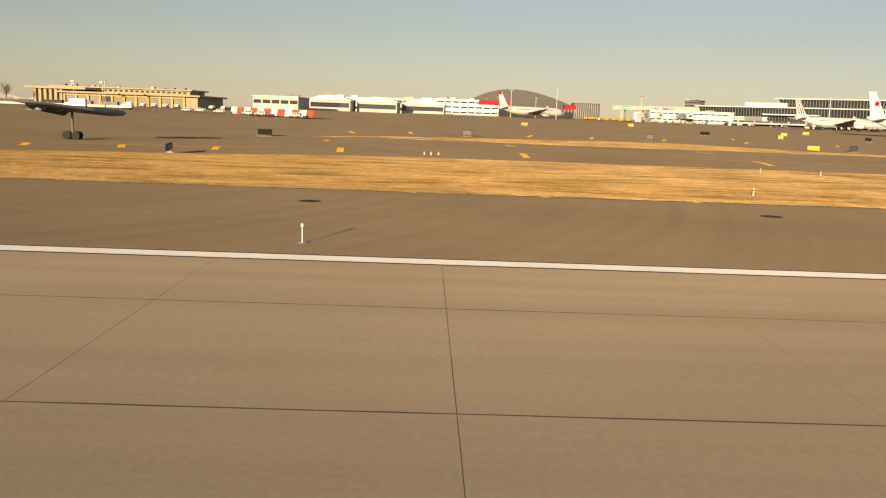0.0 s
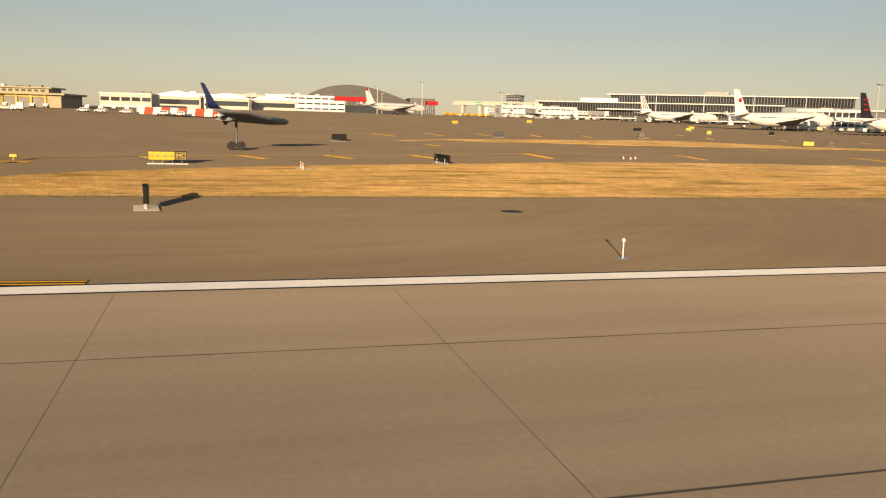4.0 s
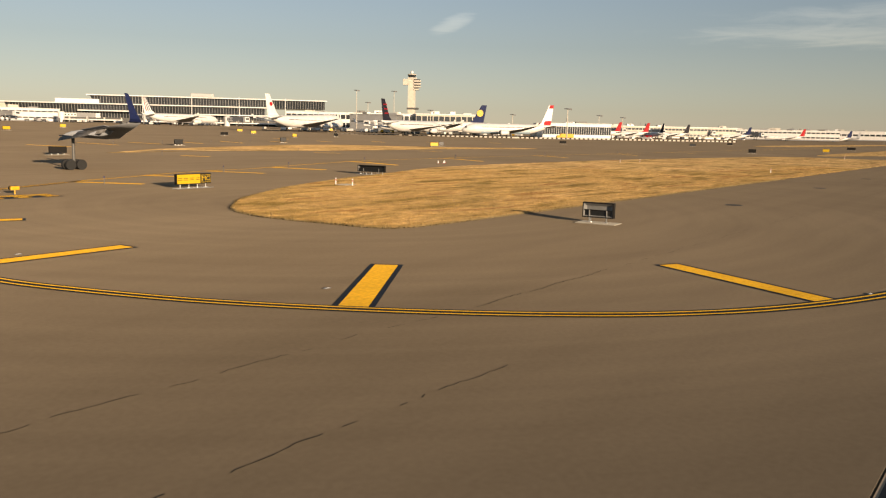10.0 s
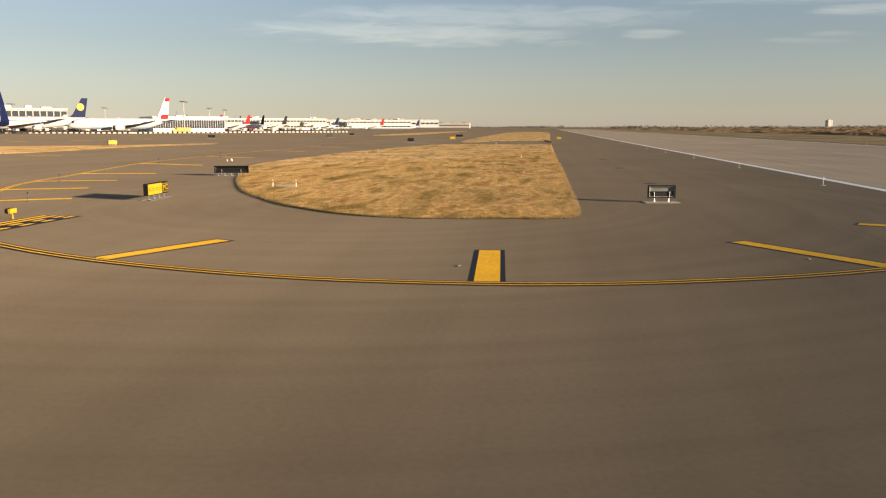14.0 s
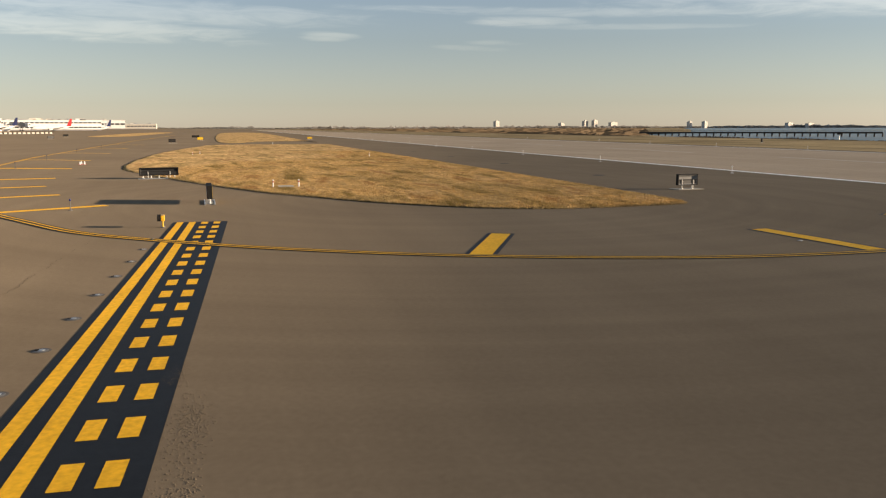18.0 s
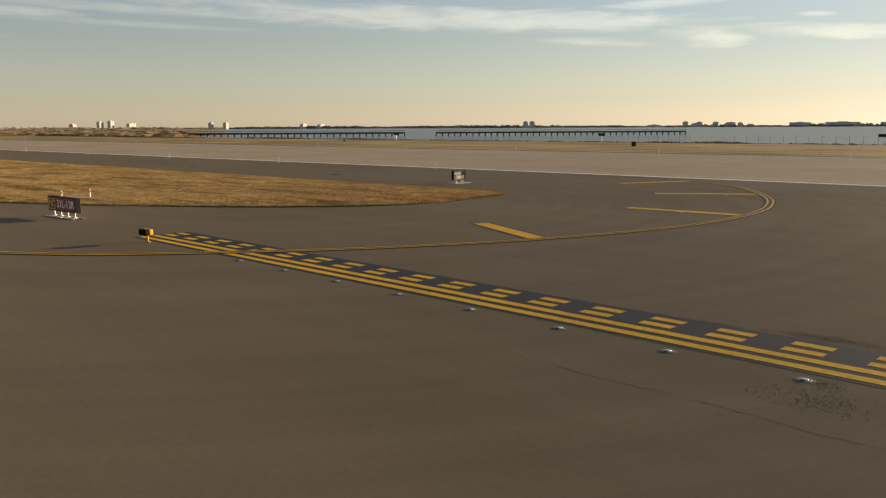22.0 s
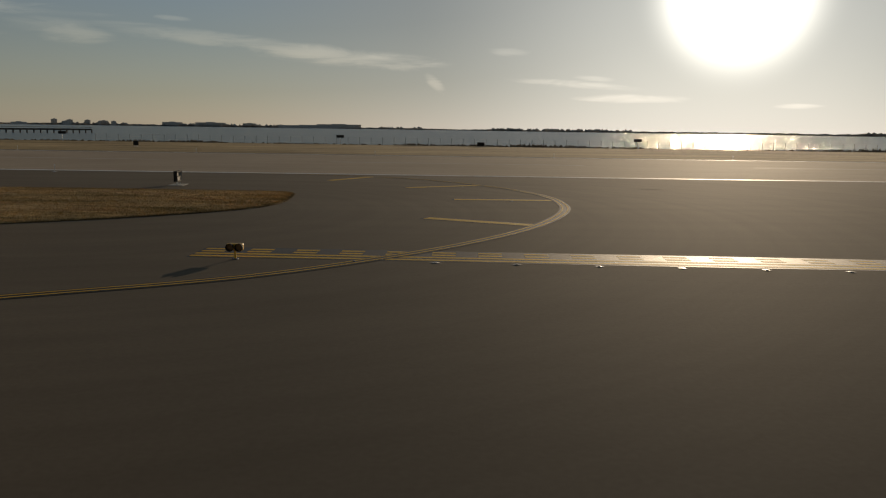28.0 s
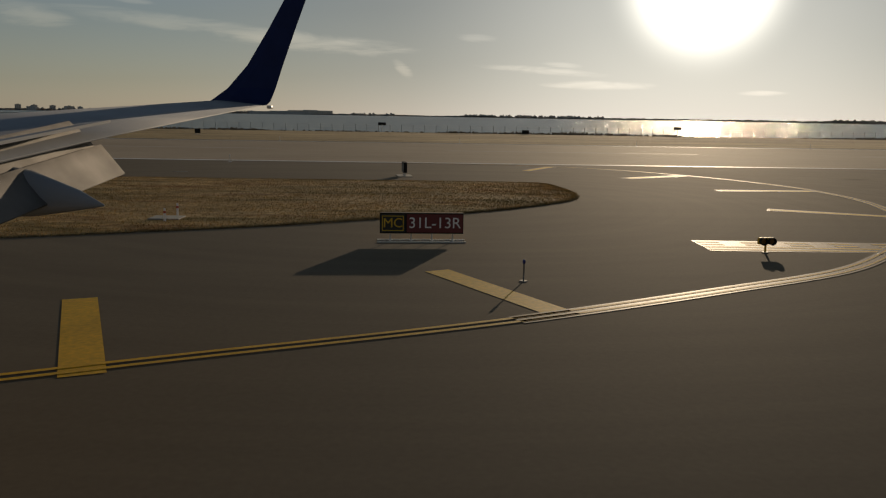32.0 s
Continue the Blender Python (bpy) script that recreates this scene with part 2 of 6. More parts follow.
ASPHALT = pavement_mat("asphalt", (0.170, 0.133, 0.090), (0.213, 0.168, 0.115), 0.9, streak=0.06, grain=0.07, centre=(-30, 38))
CONCRETE = pavement_mat("runway_concrete", (0.385, 0.304, 0.216), (0.45, 0.362, 0.26), 0.85, streak=0.1, grain=0.07)
CRACK = mat("open_crack", (0.085, 0.068, 0.05), 0.95, spec=0.03, vary=0.3, scale=9.0, world_space=True)
# Soil of the turf rim, coloured dark to give the lip its shaded side.
SHADED_SOIL = mat("shaded_edge_soil", (0.10, 0.072, 0.04), 0.95, spec=0.03, vary=0.35, scale=6.0, world_space=True)
JOINT = mat("joint_tar", (0.075, 0.066, 0.056), 0.85, matte=0.6, world_space=True)
GRASS = mat("dry_turf", (0.37, 0.25, 0.112), 0.95, matte=0.6, vary=0.3, scale=2.2, big=0.25, bigscale=0.12, bump=1.0, bumpscale=9.0, world_space=True, spec=0.05, tint=(0.43, 0.295, 0.14))
def streak_turf(m):
    """Long pale and reddish streaks in the mown turf, and a greener fringe of its own."""
    nt = m.node_tree
    N, L = nt.nodes.new, nt.links.new
    b = nt.nodes["Principled BSDF"]
    src = b.inputs["Base Color"].links[0].from_socket
    g, mp, no, ramp, mx = N("ShaderNodeNewGeometry"), N("ShaderNodeMapping"), N("ShaderNodeTexNoise"), N("ShaderNodeValToRGB"), N("ShaderNodeMix")
    mp.inputs["Scale"].default_value = (0.10, 0.42, 1)
    L(g.outputs["Position"], mp.inputs[0]); L(mp.outputs[0], no.inputs["Vector"])
    no.inputs["Scale"].default_value, no.inputs["Detail"].default_value, no.inputs["Distortion"].default_value = 1.0, 8, 0.6
    r = ramp.color_ramp
    r.elements[0].position, r.elements[0].color = 0.30, (0.50, 0.50, 0.34, 1)
    r.elements[1].position, r.elements[1].color = 0.72, (0.76, 0.60, 0.48, 1)
    for pos, c in ((0.44, (1.0, 0.98, 0.86, 1)), (0.55, (1.38, 1.33, 1.22, 1)), (0.63, (0.98, 0.88, 0.78, 1))):
        r.elements.new(pos).color = c
    L(no.outputs["Fac"], ramp.inputs[0])
    mx.data_type, mx.blend_type = "RGBA", "MULTIPLY"
    mx.inputs[0].default_value = 1.0
    L(src, mx.inputs["A"]); L(ramp.outputs[0], mx.inputs["B"]); 
    fine, fmap, fr = N("ShaderNodeTexNoise"), N("ShaderNodeMapping"), N("ShaderNodeMapRange")
    fmap.inputs["Scale"].default_value = (0.9, 2.4, 1)
    L(g.outputs["Position"], fmap.inputs[0]); L(fmap.outputs[0], fine.inputs["Vector"])
    fine.inputs["Scale"].default_value, fine.inputs["Detail"].default_value = 1.0, 9
    fr.inputs[1].default_value, fr.inputs[2].default_value, fr.inputs[3].default_value, fr.inputs[4].default_value = 0.3, 0.66, 1.2, 0.74
    L(fine.outputs["Fac"], fr.inputs[0])
    fs = N("ShaderNodeVectorMath"); fs.operation = "SCALE"
    L(mx.outputs["Result"], fs.inputs[0]); L(fr.outputs[0], fs.inputs["Scale"]); L(fs.outputs[0], b.inputs["Base Color"])


streak_turf(GRASS)
GREENISH = mat("rough_grass", (0.29, 0.215, 0.105), 0.95, vary=0.25, scale=0.8, big=0.3, bigscale=0.03, bump=0.15, bumpscale=5.0, world_space=True, spec=0.05, tint=(0.37, 0.28, 0.145))


def mown_bands(m):
    """Long darker and paler bands along the runway, as mowing leaves them."""
    nt = m.node_tree
    N, L = nt.nodes.new, nt.links.new
    b = nt.nodes["Principled BSDF"]
    src = b.inputs["Base Color"].links[0].from_socket
    g, mp, no, mr, sc = N("ShaderNodeNewGeometry"), N("ShaderNodeMapping"), N("ShaderNodeTexNoise"), N("ShaderNodeMapRange"), N("ShaderNodeVectorMath")
    mp.inputs["Scale"].default_value = (0.008, 0.2, 1)
    no.inputs["Scale"].default_value, no.inputs["Detail"].default_value = 1.0, 5
    mr.inputs[1].default_value, mr.inputs[2].default_value, mr.inputs[3].default_value, mr.inputs[4].default_value = 0.36, 0.62, 0.62, 1.18
    sc.operation = "SCALE"
    L(g.outputs["Position"], mp.inputs[0]); L(mp.outputs[0], no.inputs["Vector"]); L(no.outputs["Fac"], mr.inputs[0])
    L(src, sc.inputs[0]); L(mr.outputs[0], sc.inputs["Scale"]); L(sc.outputs[0], b.inputs["Base Color"])


mown_bands(GREENISH)
BLADE = mat("grass_blade", (0.43, 0.295, 0.12), 0.9, matte=0.5, vary=0.35, scale=1.0, world_space=True, spec=0.05, tint=(0.37, 0.25, 0.105))
streak_turf(BLADE)
WHITE_LINE = mat("white_road_paint", (0.84, 0.82, 0.78), 0.6, vary=0.05, scale=6.0, big=0.08, bigscale=0.6, bump=0.2, world_space=True, matte=0.35, spec=0.15)
YELLOW_LINE = mat("yellow_road_paint", (0.72, 0.395, 0.016), 0.7, spec=0.14, matte=0.6, vary=0.2, scale=7.0, big=0.12, bigscale=0.5, bump=0.25, world_space=True)
BLACK_LINE = mat("black_road_paint", (0.011, 0.0115, 0.013), 0.6, vary=0.3, scale=5.0, big=0.2, bigscale=0.5, bump=0.25, world_space=True, spec=0.2)
WHITE = mat("white_paint", (0.76, 0.745, 0.72), 0.4, vary=0.07, scale=0.6)
CREAM = mat("cream_wall", (0.56, 0.515, 0.44), 0.7, vary=0.08, scale=0.3)
TAN = mat("tan_concrete", (0.42, 0.355, 0.225), 0.8, vary=0.1, scale=0.3)
GREY = mat("grey_metal", (0.30, 0.30, 0.30), 0.45, metal=0.4, vary=0.08)
STEEL = mat("galvanised_steel", (0.55, 0.55, 0.54), 0.38, metal=0.85, vary=0.1)
DARK = mat("dark_frame", (0.018, 0.017, 0.016), 0.8, spec=0.12)
DULL = mat("dull_metal", (0.13, 0.13, 0.125), 0.55, metal=0.3, vary=0.15)
RUBBER = mat("rubber", (0.02, 0.02, 0.02), 0.85)
GLASS = mat("tinted_glass", (0.035, 0.04, 0.045), 0.08, vary=0.2, scale=0.15, spec=0.8)
SIGN_YELLOW = mat("sign_yellow", (0.62, 0.40, 0.012), 0.5, vary=0.05)
SIGN_RED = mat("sign_red", (0.13, 0.012, 0.014), 0.5, vary=0.08)
SIGN_BLACK = mat("sign_black", (0.015, 0.015, 0.015), 0.45)
LETTER_WHITE = mat("letter_white", (0.8, 0.78, 0.75), 0.5)
YELLOW = mat("yellow_enamel", (0.75, 0.42, 0.02), 0.4)
ORANGE = mat("orange_plastic", (0.48, 0.085, 0.042), 0.5)
RED = mat("red_paint", (0.42, 0.015, 0.02), 0.6, spec=0.2)
NAVY = mat("navy_paint", (0.012, 0.02, 0.075), 0.6, spec=0.15)
BLACKFIN = mat("dark_tail_paint", (0.02, 0.02, 0.028), 0.6, spec=0.15)
GREEN = mat("sign_green", (0.02, 0.36, 0.16), 0.5)
BLUE_LENS = mat("blue_lens", (0.01, 0.02, 0.16), 0.25)
SKYBLUE = mat("pale_blue_paint", (0.45, 0.60, 0.72), 0.4)
ROOF_DARK = mat("dark_roof", (0.07, 0.07, 0.07), 0.6, vary=0.15, scale=0.1)
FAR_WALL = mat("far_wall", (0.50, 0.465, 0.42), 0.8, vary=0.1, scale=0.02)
# Tree colour lightened to pale grey, standing in for distance haze.
HAZED_TREE = mat("hazed_far_trees", (0.38, 0.36, 0.335), 0.95, vary=0.4, scale=0.1, world_space=True, spec=0.05)
BRUSH = mat("winter_brush", (0.17, 0.125, 0.08), 0.95, vary=0.4, scale=1.5, world_space=True, spec=0.05)
TIMBER = mat("weathered_timber", (0.06, 0.05, 0.04), 0.85, vary=0.2)
PAD = mat("concrete_pad", (0.36, 0.33, 0.27), 0.85, matte=0.6, vary=0.12, scale=4.0, bump=0.3)
ROLLER = mat("roller_door_paint", (0.24, 0.22, 0.19), 0.7, vary=0.15, scale=0.4)
DOOR_FRAME = mat("yellow_door_frame", (0.55, 0.40, 0.10), 0.7, vary=0.12, scale=0.5)
AMBER = mat("amber_lens", (0.16, 0.07, 0.008), 0.3, vary=0.1)
WORN_LINE = mat("worn_line_paint", (0.50, 0.44, 0.36), 0.7, vary=0.25, scale=1.5, big=0.2, bigscale=0.3, world_space=True, matte=0.35, spec=0.1)
TRAY = mat("tray_metal", (0.20, 0.20, 0.195), 0.7, vary=0.15, spec=0.2)
SEABED = mat("mud", (0.10, 0.08, 0.06), 0.9, world_space=True)


def water_mat():
    m = bpy.data.materials.new("bay_water")
    m.use_nodes = True
    nt = m.node_tree
    N, L = nt.nodes.new, nt.links.new
    b = nt.nodes["Principled BSDF"]
    b.inputs["Base Color"].default_value = (0.05, 0.065, 0.08, 1)
    b.inputs["Roughness"].default_value, b.inputs["IOR"].default_value = 0.12, 1.33
    g, mp, no, bp = N("ShaderNodeNewGeometry"), N("ShaderNodeMapping"), N("ShaderNodeTexNoise"), N("ShaderNodeBump")
    mp.inputs["Scale"].default_value = (0.35, 0.8, 1)
    L(g.outputs["Position"], mp.inputs[0]); L(mp.outputs[0], no.inputs["Vector"])
    no.inputs["Scale"].default_value, no.inputs["Detail"].default_value = 0.9, 5
    L(no.outputs["Fac"], bp.inputs["Height"])
    bp.inputs["Strength"].default_value, bp.inputs["Distance"].default_value = 1.0, 2.2
    L(bp.outputs[0], b.inputs["Normal"])
    # flat blue mixed in for the upper sky that wave faces reflect
    sky_tone, mix, out = N("ShaderNodeBsdfDiffuse"), N("ShaderNodeMixShader"), nt.nodes["Material Output"]
    sky_tone.inputs["Color"].default_value = (0.18, 0.26, 0.33, 1)
    mix.inputs[0].default_value = 0.5
    L(b.outputs[0], mix.inputs[1]); L(sky_tone.outputs[0], mix.inputs[2]); L(mix.outputs[0], out.inputs["Surface"])
    return m


WATER = water_mat()


# ---- builders ----
def link_mesh(name, bm, material, parent=None, label="", smooth=False):
    me = bpy.data.meshes.new(name)
    bm.normal_update()
    bm.to_mesh(me)
    bm.free()
    for m in material if isinstance(material, (list, tuple)) else (material,):
        me.materials.append(m)
    if smooth:
        me.polygons.foreach_set("use_smooth", [True] * len(me.polygons))
    ob = new(name, me)
    if parent:
        ob.parent = parent
    if label:
        ob["label"] = label
    return ob


def part(name, bm, material, parent, label="", smooth=False):
    return link_mesh(name, bm, material, parent, label, smooth)


def thing(name, m, label, category, group="", kind=""):
    ob = new(name)
    ob.empty_display_size = 0.5
    ob.matrix_world = m
    return tagged(ob, label, category, group, kind)


def box(x0, x1, y0, y1, z0, z1, bm=None, bevel=0.0, index=0):
    own = bmesh.new()
    vs = [own.verts.new((x, y, z)) for x in (x0, x1) for y in (y0, y1) for z in (z0, z1)]
    for f in ((0, 1, 3, 2), (4, 6, 7, 5), (0, 4, 5, 1), (2, 3, 7, 6), (0, 2, 6, 4), (1, 5, 7, 3)):
        own.faces.new([vs[i] for i in f]).material_index = index
    if bevel:
        bmesh.ops.bevel(own, geom=list(own.edges), offset=bevel, segments=2, affect="EDGES", profile=0.5)
    if bm is None:
        return own
    tmp = bpy.data.meshes.new("tmp")
    own.to_mesh(tmp); own.free()
    bm.from_mesh(tmp)
    bpy.data.meshes.remove(tmp)
    return bm


def loft(rings, closed=True, cap=True, bm=None):
    """A skin over rings of points, all of one length."""
    bm = bm or bmesh.new()
    vs = [[bm.verts.new(p) for p in r] for r in rings]
    n = len(rings[0])
    for a, b in zip(vs, vs[1:]):
        for i in range(n if closed else n - 1):
            bm.faces.new((a[i], a[(i + 1) % n], b[(i + 1) % n], b[i]))
    if cap:
        bm.faces.new(vs[0][::-1]); bm.faces.new(vs[-1])
    return bm


def tube(p, q, r, r2=None, n=10, bm=None):
    p, q = Vector(p), Vector(q)
    ax = (q - p).normalized()
    u = ax.orthogonal().normalized()
    v = ax.cross(u)
    ring = lambda c, s: [c + u * s * math.cos(2 * math.pi * i / n) + v * s * math.sin(2 * math.pi * i / n) for i in range(n)]
    return loft([ring(p, r), ring(q, r if r2 is None else r2)], bm=bm)


def sheet(points, z=0.0, bm=None):
    """A flat polygon."""
    bm = bm or bmesh.new()
    bm.faces.new([bm.verts.new((x, y, z)) for x, y in points])
    return bm


def strip(points, half, z, bm=None):
    """A painted strip of that half width along a line of (x, y)."""
    bm = bm or bmesh.new()
    pts = [Vector((x, y)) for x, y in points]
    rows = []
    for i, p in enumerate(pts):
        t = (pts[min(i + 1, len(pts) - 1)] - pts[max(i - 1, 0)]).normalized()
        n = Vector((-t.y, t.x))
        rows.append((*[bm.verts.new((*q, z + ground_z(q.y, q.x))) for q in (p + n * half, p - n * half)],))
    for a, b in zip(rows, rows[1:]):
        bm.faces.new((a[0], a[1], b[1], b[0]))
    return bm


def smooth_line(points, steps=6):
    """Catmull-Rom through the points."""
    P = [Vector(p) for p in points]
    out = []
    for i in range(len(P) - 1):
        a, b, c, d = P[max(i - 1, 0)], P[i], P[i + 1], P[min(i + 2, len(P) - 1)]
        for k in range(steps):
            t = k / steps
            out.append(0.5 * ((2 * b) + (c - a) * t + (2 * a - 5 * b + 4 * c - d) * t * t + (3 * b - a - 3 * c + d) * t ** 3))
    out.append(P[-1])
    return [(p.x, p.y) for p in out]


def text_bm(body, size, depth=0.01):
    cu = bpy.data.curves.new("letters", "FONT")
    cu.body, cu.size, cu.extrude, cu.align_x, cu.align_y = body, size, depth, "CENTER", "CENTER"
    ob = bpy.data.objects.new("letters", cu)
    me = ob.to_mesh()
    bm = bmesh.new()
    bm.from_mesh(me)
    ob.to_mesh_clear()
    bpy.data.objects.remove(ob)
    bpy.data.curves.remove(cu)
    return bm


def ground_z(y, x=60):
    """The field rises gently towards the terminals and falls to the bay."""
    swell = 0.5 * min(1, max(0, (x + 5) / 20)) * min(1, max(0, (y - 60) / 16))
    if y > 110:
        return swell + min(0.011 * (y - 110), 6.0)
    if y > 60:
        return swell
    if y < -150:
        return max(-0.12 * (-150 - y), -6.0)
    return 0.0


# ---- ground ----
def build_ground():
    ys = [-4900, -900, -210, -185, -170, -160, -150, -120, -95, -80, -66, -61.62, -61.6, 0.28, 0.30, 24, *(60 + 2 * k for k in range(9)), 110, 160, 220, 300, 400, 500, 600, 690, 701, 1500, 4900]
    xs = [-4900, -1500, -600, -300, -150, -60, *(2.5 * k - 5 for k in range(9)), 60, 150, 300, 600, 1200, 2500, 4900]
    bm = bmesh.new()
    grid = [[bm.verts.new((x, y, ground_z(y, x) - (0.06 if -61.61 < y < 0.29 else 0.0))) for x in xs] for y in ys]
    for j in range(len(ys) - 1):
        for i in range(len(xs) - 1):
            f = bm.faces.new((grid[j][i], grid[j][i + 1], grid[j + 1][i + 1], grid[j + 1][i]))
            mid, mx = (ys[j] + ys[j + 1]) / 2, (xs[i] + xs[i + 1]) / 2
            f.material_index = 2 if mid < -160 else 1 if mid < -66 or mid > 701 or abs(mx) > 2500 else 0
    return tagged(link_mesh("ground", bm, [ASPHALT, GREENISH, SEABED]), "flat airfield of worn asphalt with dry grass margins", "ground", kind="structure")


build_ground()
bm = bmesh.new()
xs = [-4900, -1500, -300, 300, 1500, 4900]
rows = [[bm.verts.new((x, y, -2.0)) for x in xs] for y in (-4900, -1500, -600, -150)]
for a, b in zip(rows, rows[1:]):
    for i in range(len(xs) - 1):
        bm.faces.new((a[i], a[i + 1], b[i + 1], b[i]))
tagged(link_mesh("water", bm, WATER), "grey-blue bay water with small ripples glittering in the sun", "water", kind="structure")

tagged(link_mesh("shore_land", sheet([(335, -152), (352, -212), (480, -228), (700, -430), (1300, -800), (2500, -1500), (3640, -2250), (3700, 500), (3650, -40), (700, -152)], -0.9), GREENISH), "low brown marsh land beyond the runway end", "land", kind="structure")

# ---- grass islands ----
ISLAND = [(152, 24.3), (60, 24.3), (0, 24.3), (-26, 24.3), (-35.4, 24.35), (-38.2, 24.75), (-39.15, 25.9), (-39.5, 28.5), (-39.75, 31.6), (-39.5, 34.9), (-38.3, 37.6), (-36.3, 40), (-33.2, 43), (-29.4, 45.6), (-26.4, 47.5), (-23.2, 49.4), (-18, 51.8),
          (-9.5, 55.3), (-3, 57.6), (6, 60.8), (16, 64), (40, 65), (80, 64), (125, 60), (152, 54)]
ISLANDS = [(ISLAND, 0.0), ([(207, 24.5), (222, 24.2), (700, 24.5), (700, 56), (215, 56), (204, 40)], 0.08),
           ([(3, 121), (12, 118.6), (30, 117.5), (52, 115), (93, 117), (125, 113), (125, 119), (102, 128), (75, 146), (39, 136), (16, 127)], 0.08),
           ([(360, 100), (700, 100), (700, 120), (360, 120)], 0.08)]


def island_rim(outline, gap):
    """The rounded outline as points about one gap apart."""
    line = smooth_line(outline + [outline[0]], 6)
    out = []
    for a, b in zip(line, line[1:]):
        n = max(1, round(math.dist(a, b) / gap))
        out += [(a[0] + (b[0] - a[0]) * k / n, a[1] + (b[1] - a[1]) * k / n) for k in range(n)]
    return out


def build_island(outline, crown):
    line = island_rim(outline, 0.5 if outline is ISLAND else 4.0)
    n = len(line)
    turn = 1 if sum(line[i - 1][0] * line[i][1] - line[i][0] * line[i - 1][1] for i in range(n)) > 0 else -1
    c = Vector((sum(p[0] for p in line) / n, sum(p[1] for p in line) / n))
    rnd = random.Random(5)
    rings = [[] for k in range(5)]
    for i, (x, y) in enumerate(line):
        a, b = Vector(line[i - 1]), Vector(line[(i + 1) % n])
        d = (b - a).normalized()
        inward = Vector((-d.y, d.x)) * turn
        z, wave = max(0, ground_z(y, x)), rnd.uniform(-.09, .09) + .10 * math.sin(i * .31) * math.sin(i * .083)
        for k, (off, up) in enumerate(((0, 0.0), (.05, .055), (.5, .085))):
            p = Vector((x, y)) + inward * (off + wave)
            rings[k].append((p.x, p.y, z + up + (rnd.uniform(-.02, .015) if k == 1 else 0)))
        for k, (s, up) in enumerate(((0.85, 0.4 * crown + 0.09), (0.5, crown + 0.09))):
            rings[3 + k].append((c.x + (x - c.x) * s, c.y + (y - c.y) * s, z + up))
    bm = loft(rings, cap=False)
    bm.faces.new(bm.verts[-n:])
    if sum(f.normal.z for f in bm.faces if not f.normal_update()) < 0:
        bmesh.ops.reverse_faces(bm, faces=bm.faces)
    for f in bm.faces:
        f.normal_update()
        f.material_index = 1 if f.normal.z < .8 else 0
        f.smooth = f.normal.z >= .8
    return tagged(link_mesh("grass_island", bm, [GRASS, SHADED_SOIL]), "golden dry winter turf between taxiway and runway", "grass", kind="structure")


for outline, crown in ISLANDS:
    build_island(outline, crown)

# ---- painted lines ----
def paint(name, bm, material, label, parent=None):
    ob = link_mesh(name, bm, material, parent)
    return ob if parent else tagged(ob, label, "road marking", kind="structure")


edge = bmesh.new()
for x0, x1 in ((-900, 1800),):
    sheet([(x0, -1.1), (x1, -1.1), (x1, 0.2), (x0, 0.2)], 0.006, edge)
paint("edge_line_border", edge, BLACK_LINE, "black border under the white runway edge line")
edge = bmesh.new()
sheet([(-900, -0.95), (1800, -0.95), (1800, 0.0), (-900, 0.0)], 0.010, edge)
paint("runway_edge_line", edge, WHITE_LINE, "worn white runway edge line with faint tyre rubber")
far = bmesh.new()
sheet([(-900, -60.9), (1800, -60.9), (1800, -60.0), (-900, -60.0)], 0.010, far)
paint("runway_far_edge_line", far, WHITE_LINE, "white line on the far runway edge")
for k in range(-6, 20):
    paint("centreline_stripe", sheet([(k * 60 - 10, -30.9), (k * 60 + 26, -30.9), (k * 60 + 26, -30.0), (k * 60 - 10, -30.0)], 0.010), WORN_LINE, "worn rubber-greyed runway centreline stripe")

CURVE = smooth_line([(420, 82), (200, 82), (60, 79.8), (34, 78.6), (10, 76.9), (-4.6, 75.4), (-16, 72.8), (-25, 69.0), (-30.5, 66.6), (-34, 64.8), (-38.2, 62.4), (-43.6, 59.1), (-47.5, 55.2), (-51.2, 50.5), (-54.4, 45.0), (-56.6, 39.4), (-57.9, 34),
                     (-58.15, 28.4), (-57.75, 24.8), (-57.1, 22.1), (-55.65, 18.0), (-53.65, 14.1), (-51.2, 10.4), (-48.4, 7.15), (-45.2, 4.7), (-41, 2.7), (-35.8, 1.1), (-31, 0.5), (-28.5, 0.33)], 6)
NEAR_TURN = [p for p in CURVE if p[1] < 66]
FAR_TURN = [p for p in CURVE if p[1] > 65]
paint("edge_line_backing", strip(NEAR_TURN, 0.36, 0.016), BLACK_LINE, "black backing of the double yellow taxiway edge line")


def offset_line(points, d):
    out = []
    for i, p in enumerate(points):
        a, b = Vector(points[max(i - 1, 0)]), Vector(points[min(i + 1, len(points) - 1)])
        t = (b - a).normalized()
        out.append((p[0] - t.y * d, p[1] + t.x * d))
    return out


for d in (-0.17, 0.17):
    paint("taxiway_edge_line", strip(offset_line(NEAR_TURN, d), 0.058, 0.024), YELLOW_LINE, "thin yellow taxiway edge line, one of a pair")
    paint("taxiway_edge_line", strip(offset_line(FAR_TURN, d), 0.075, 0.024), YELLOW_LINE, "thin yellow taxiway edge line, one of a pair")


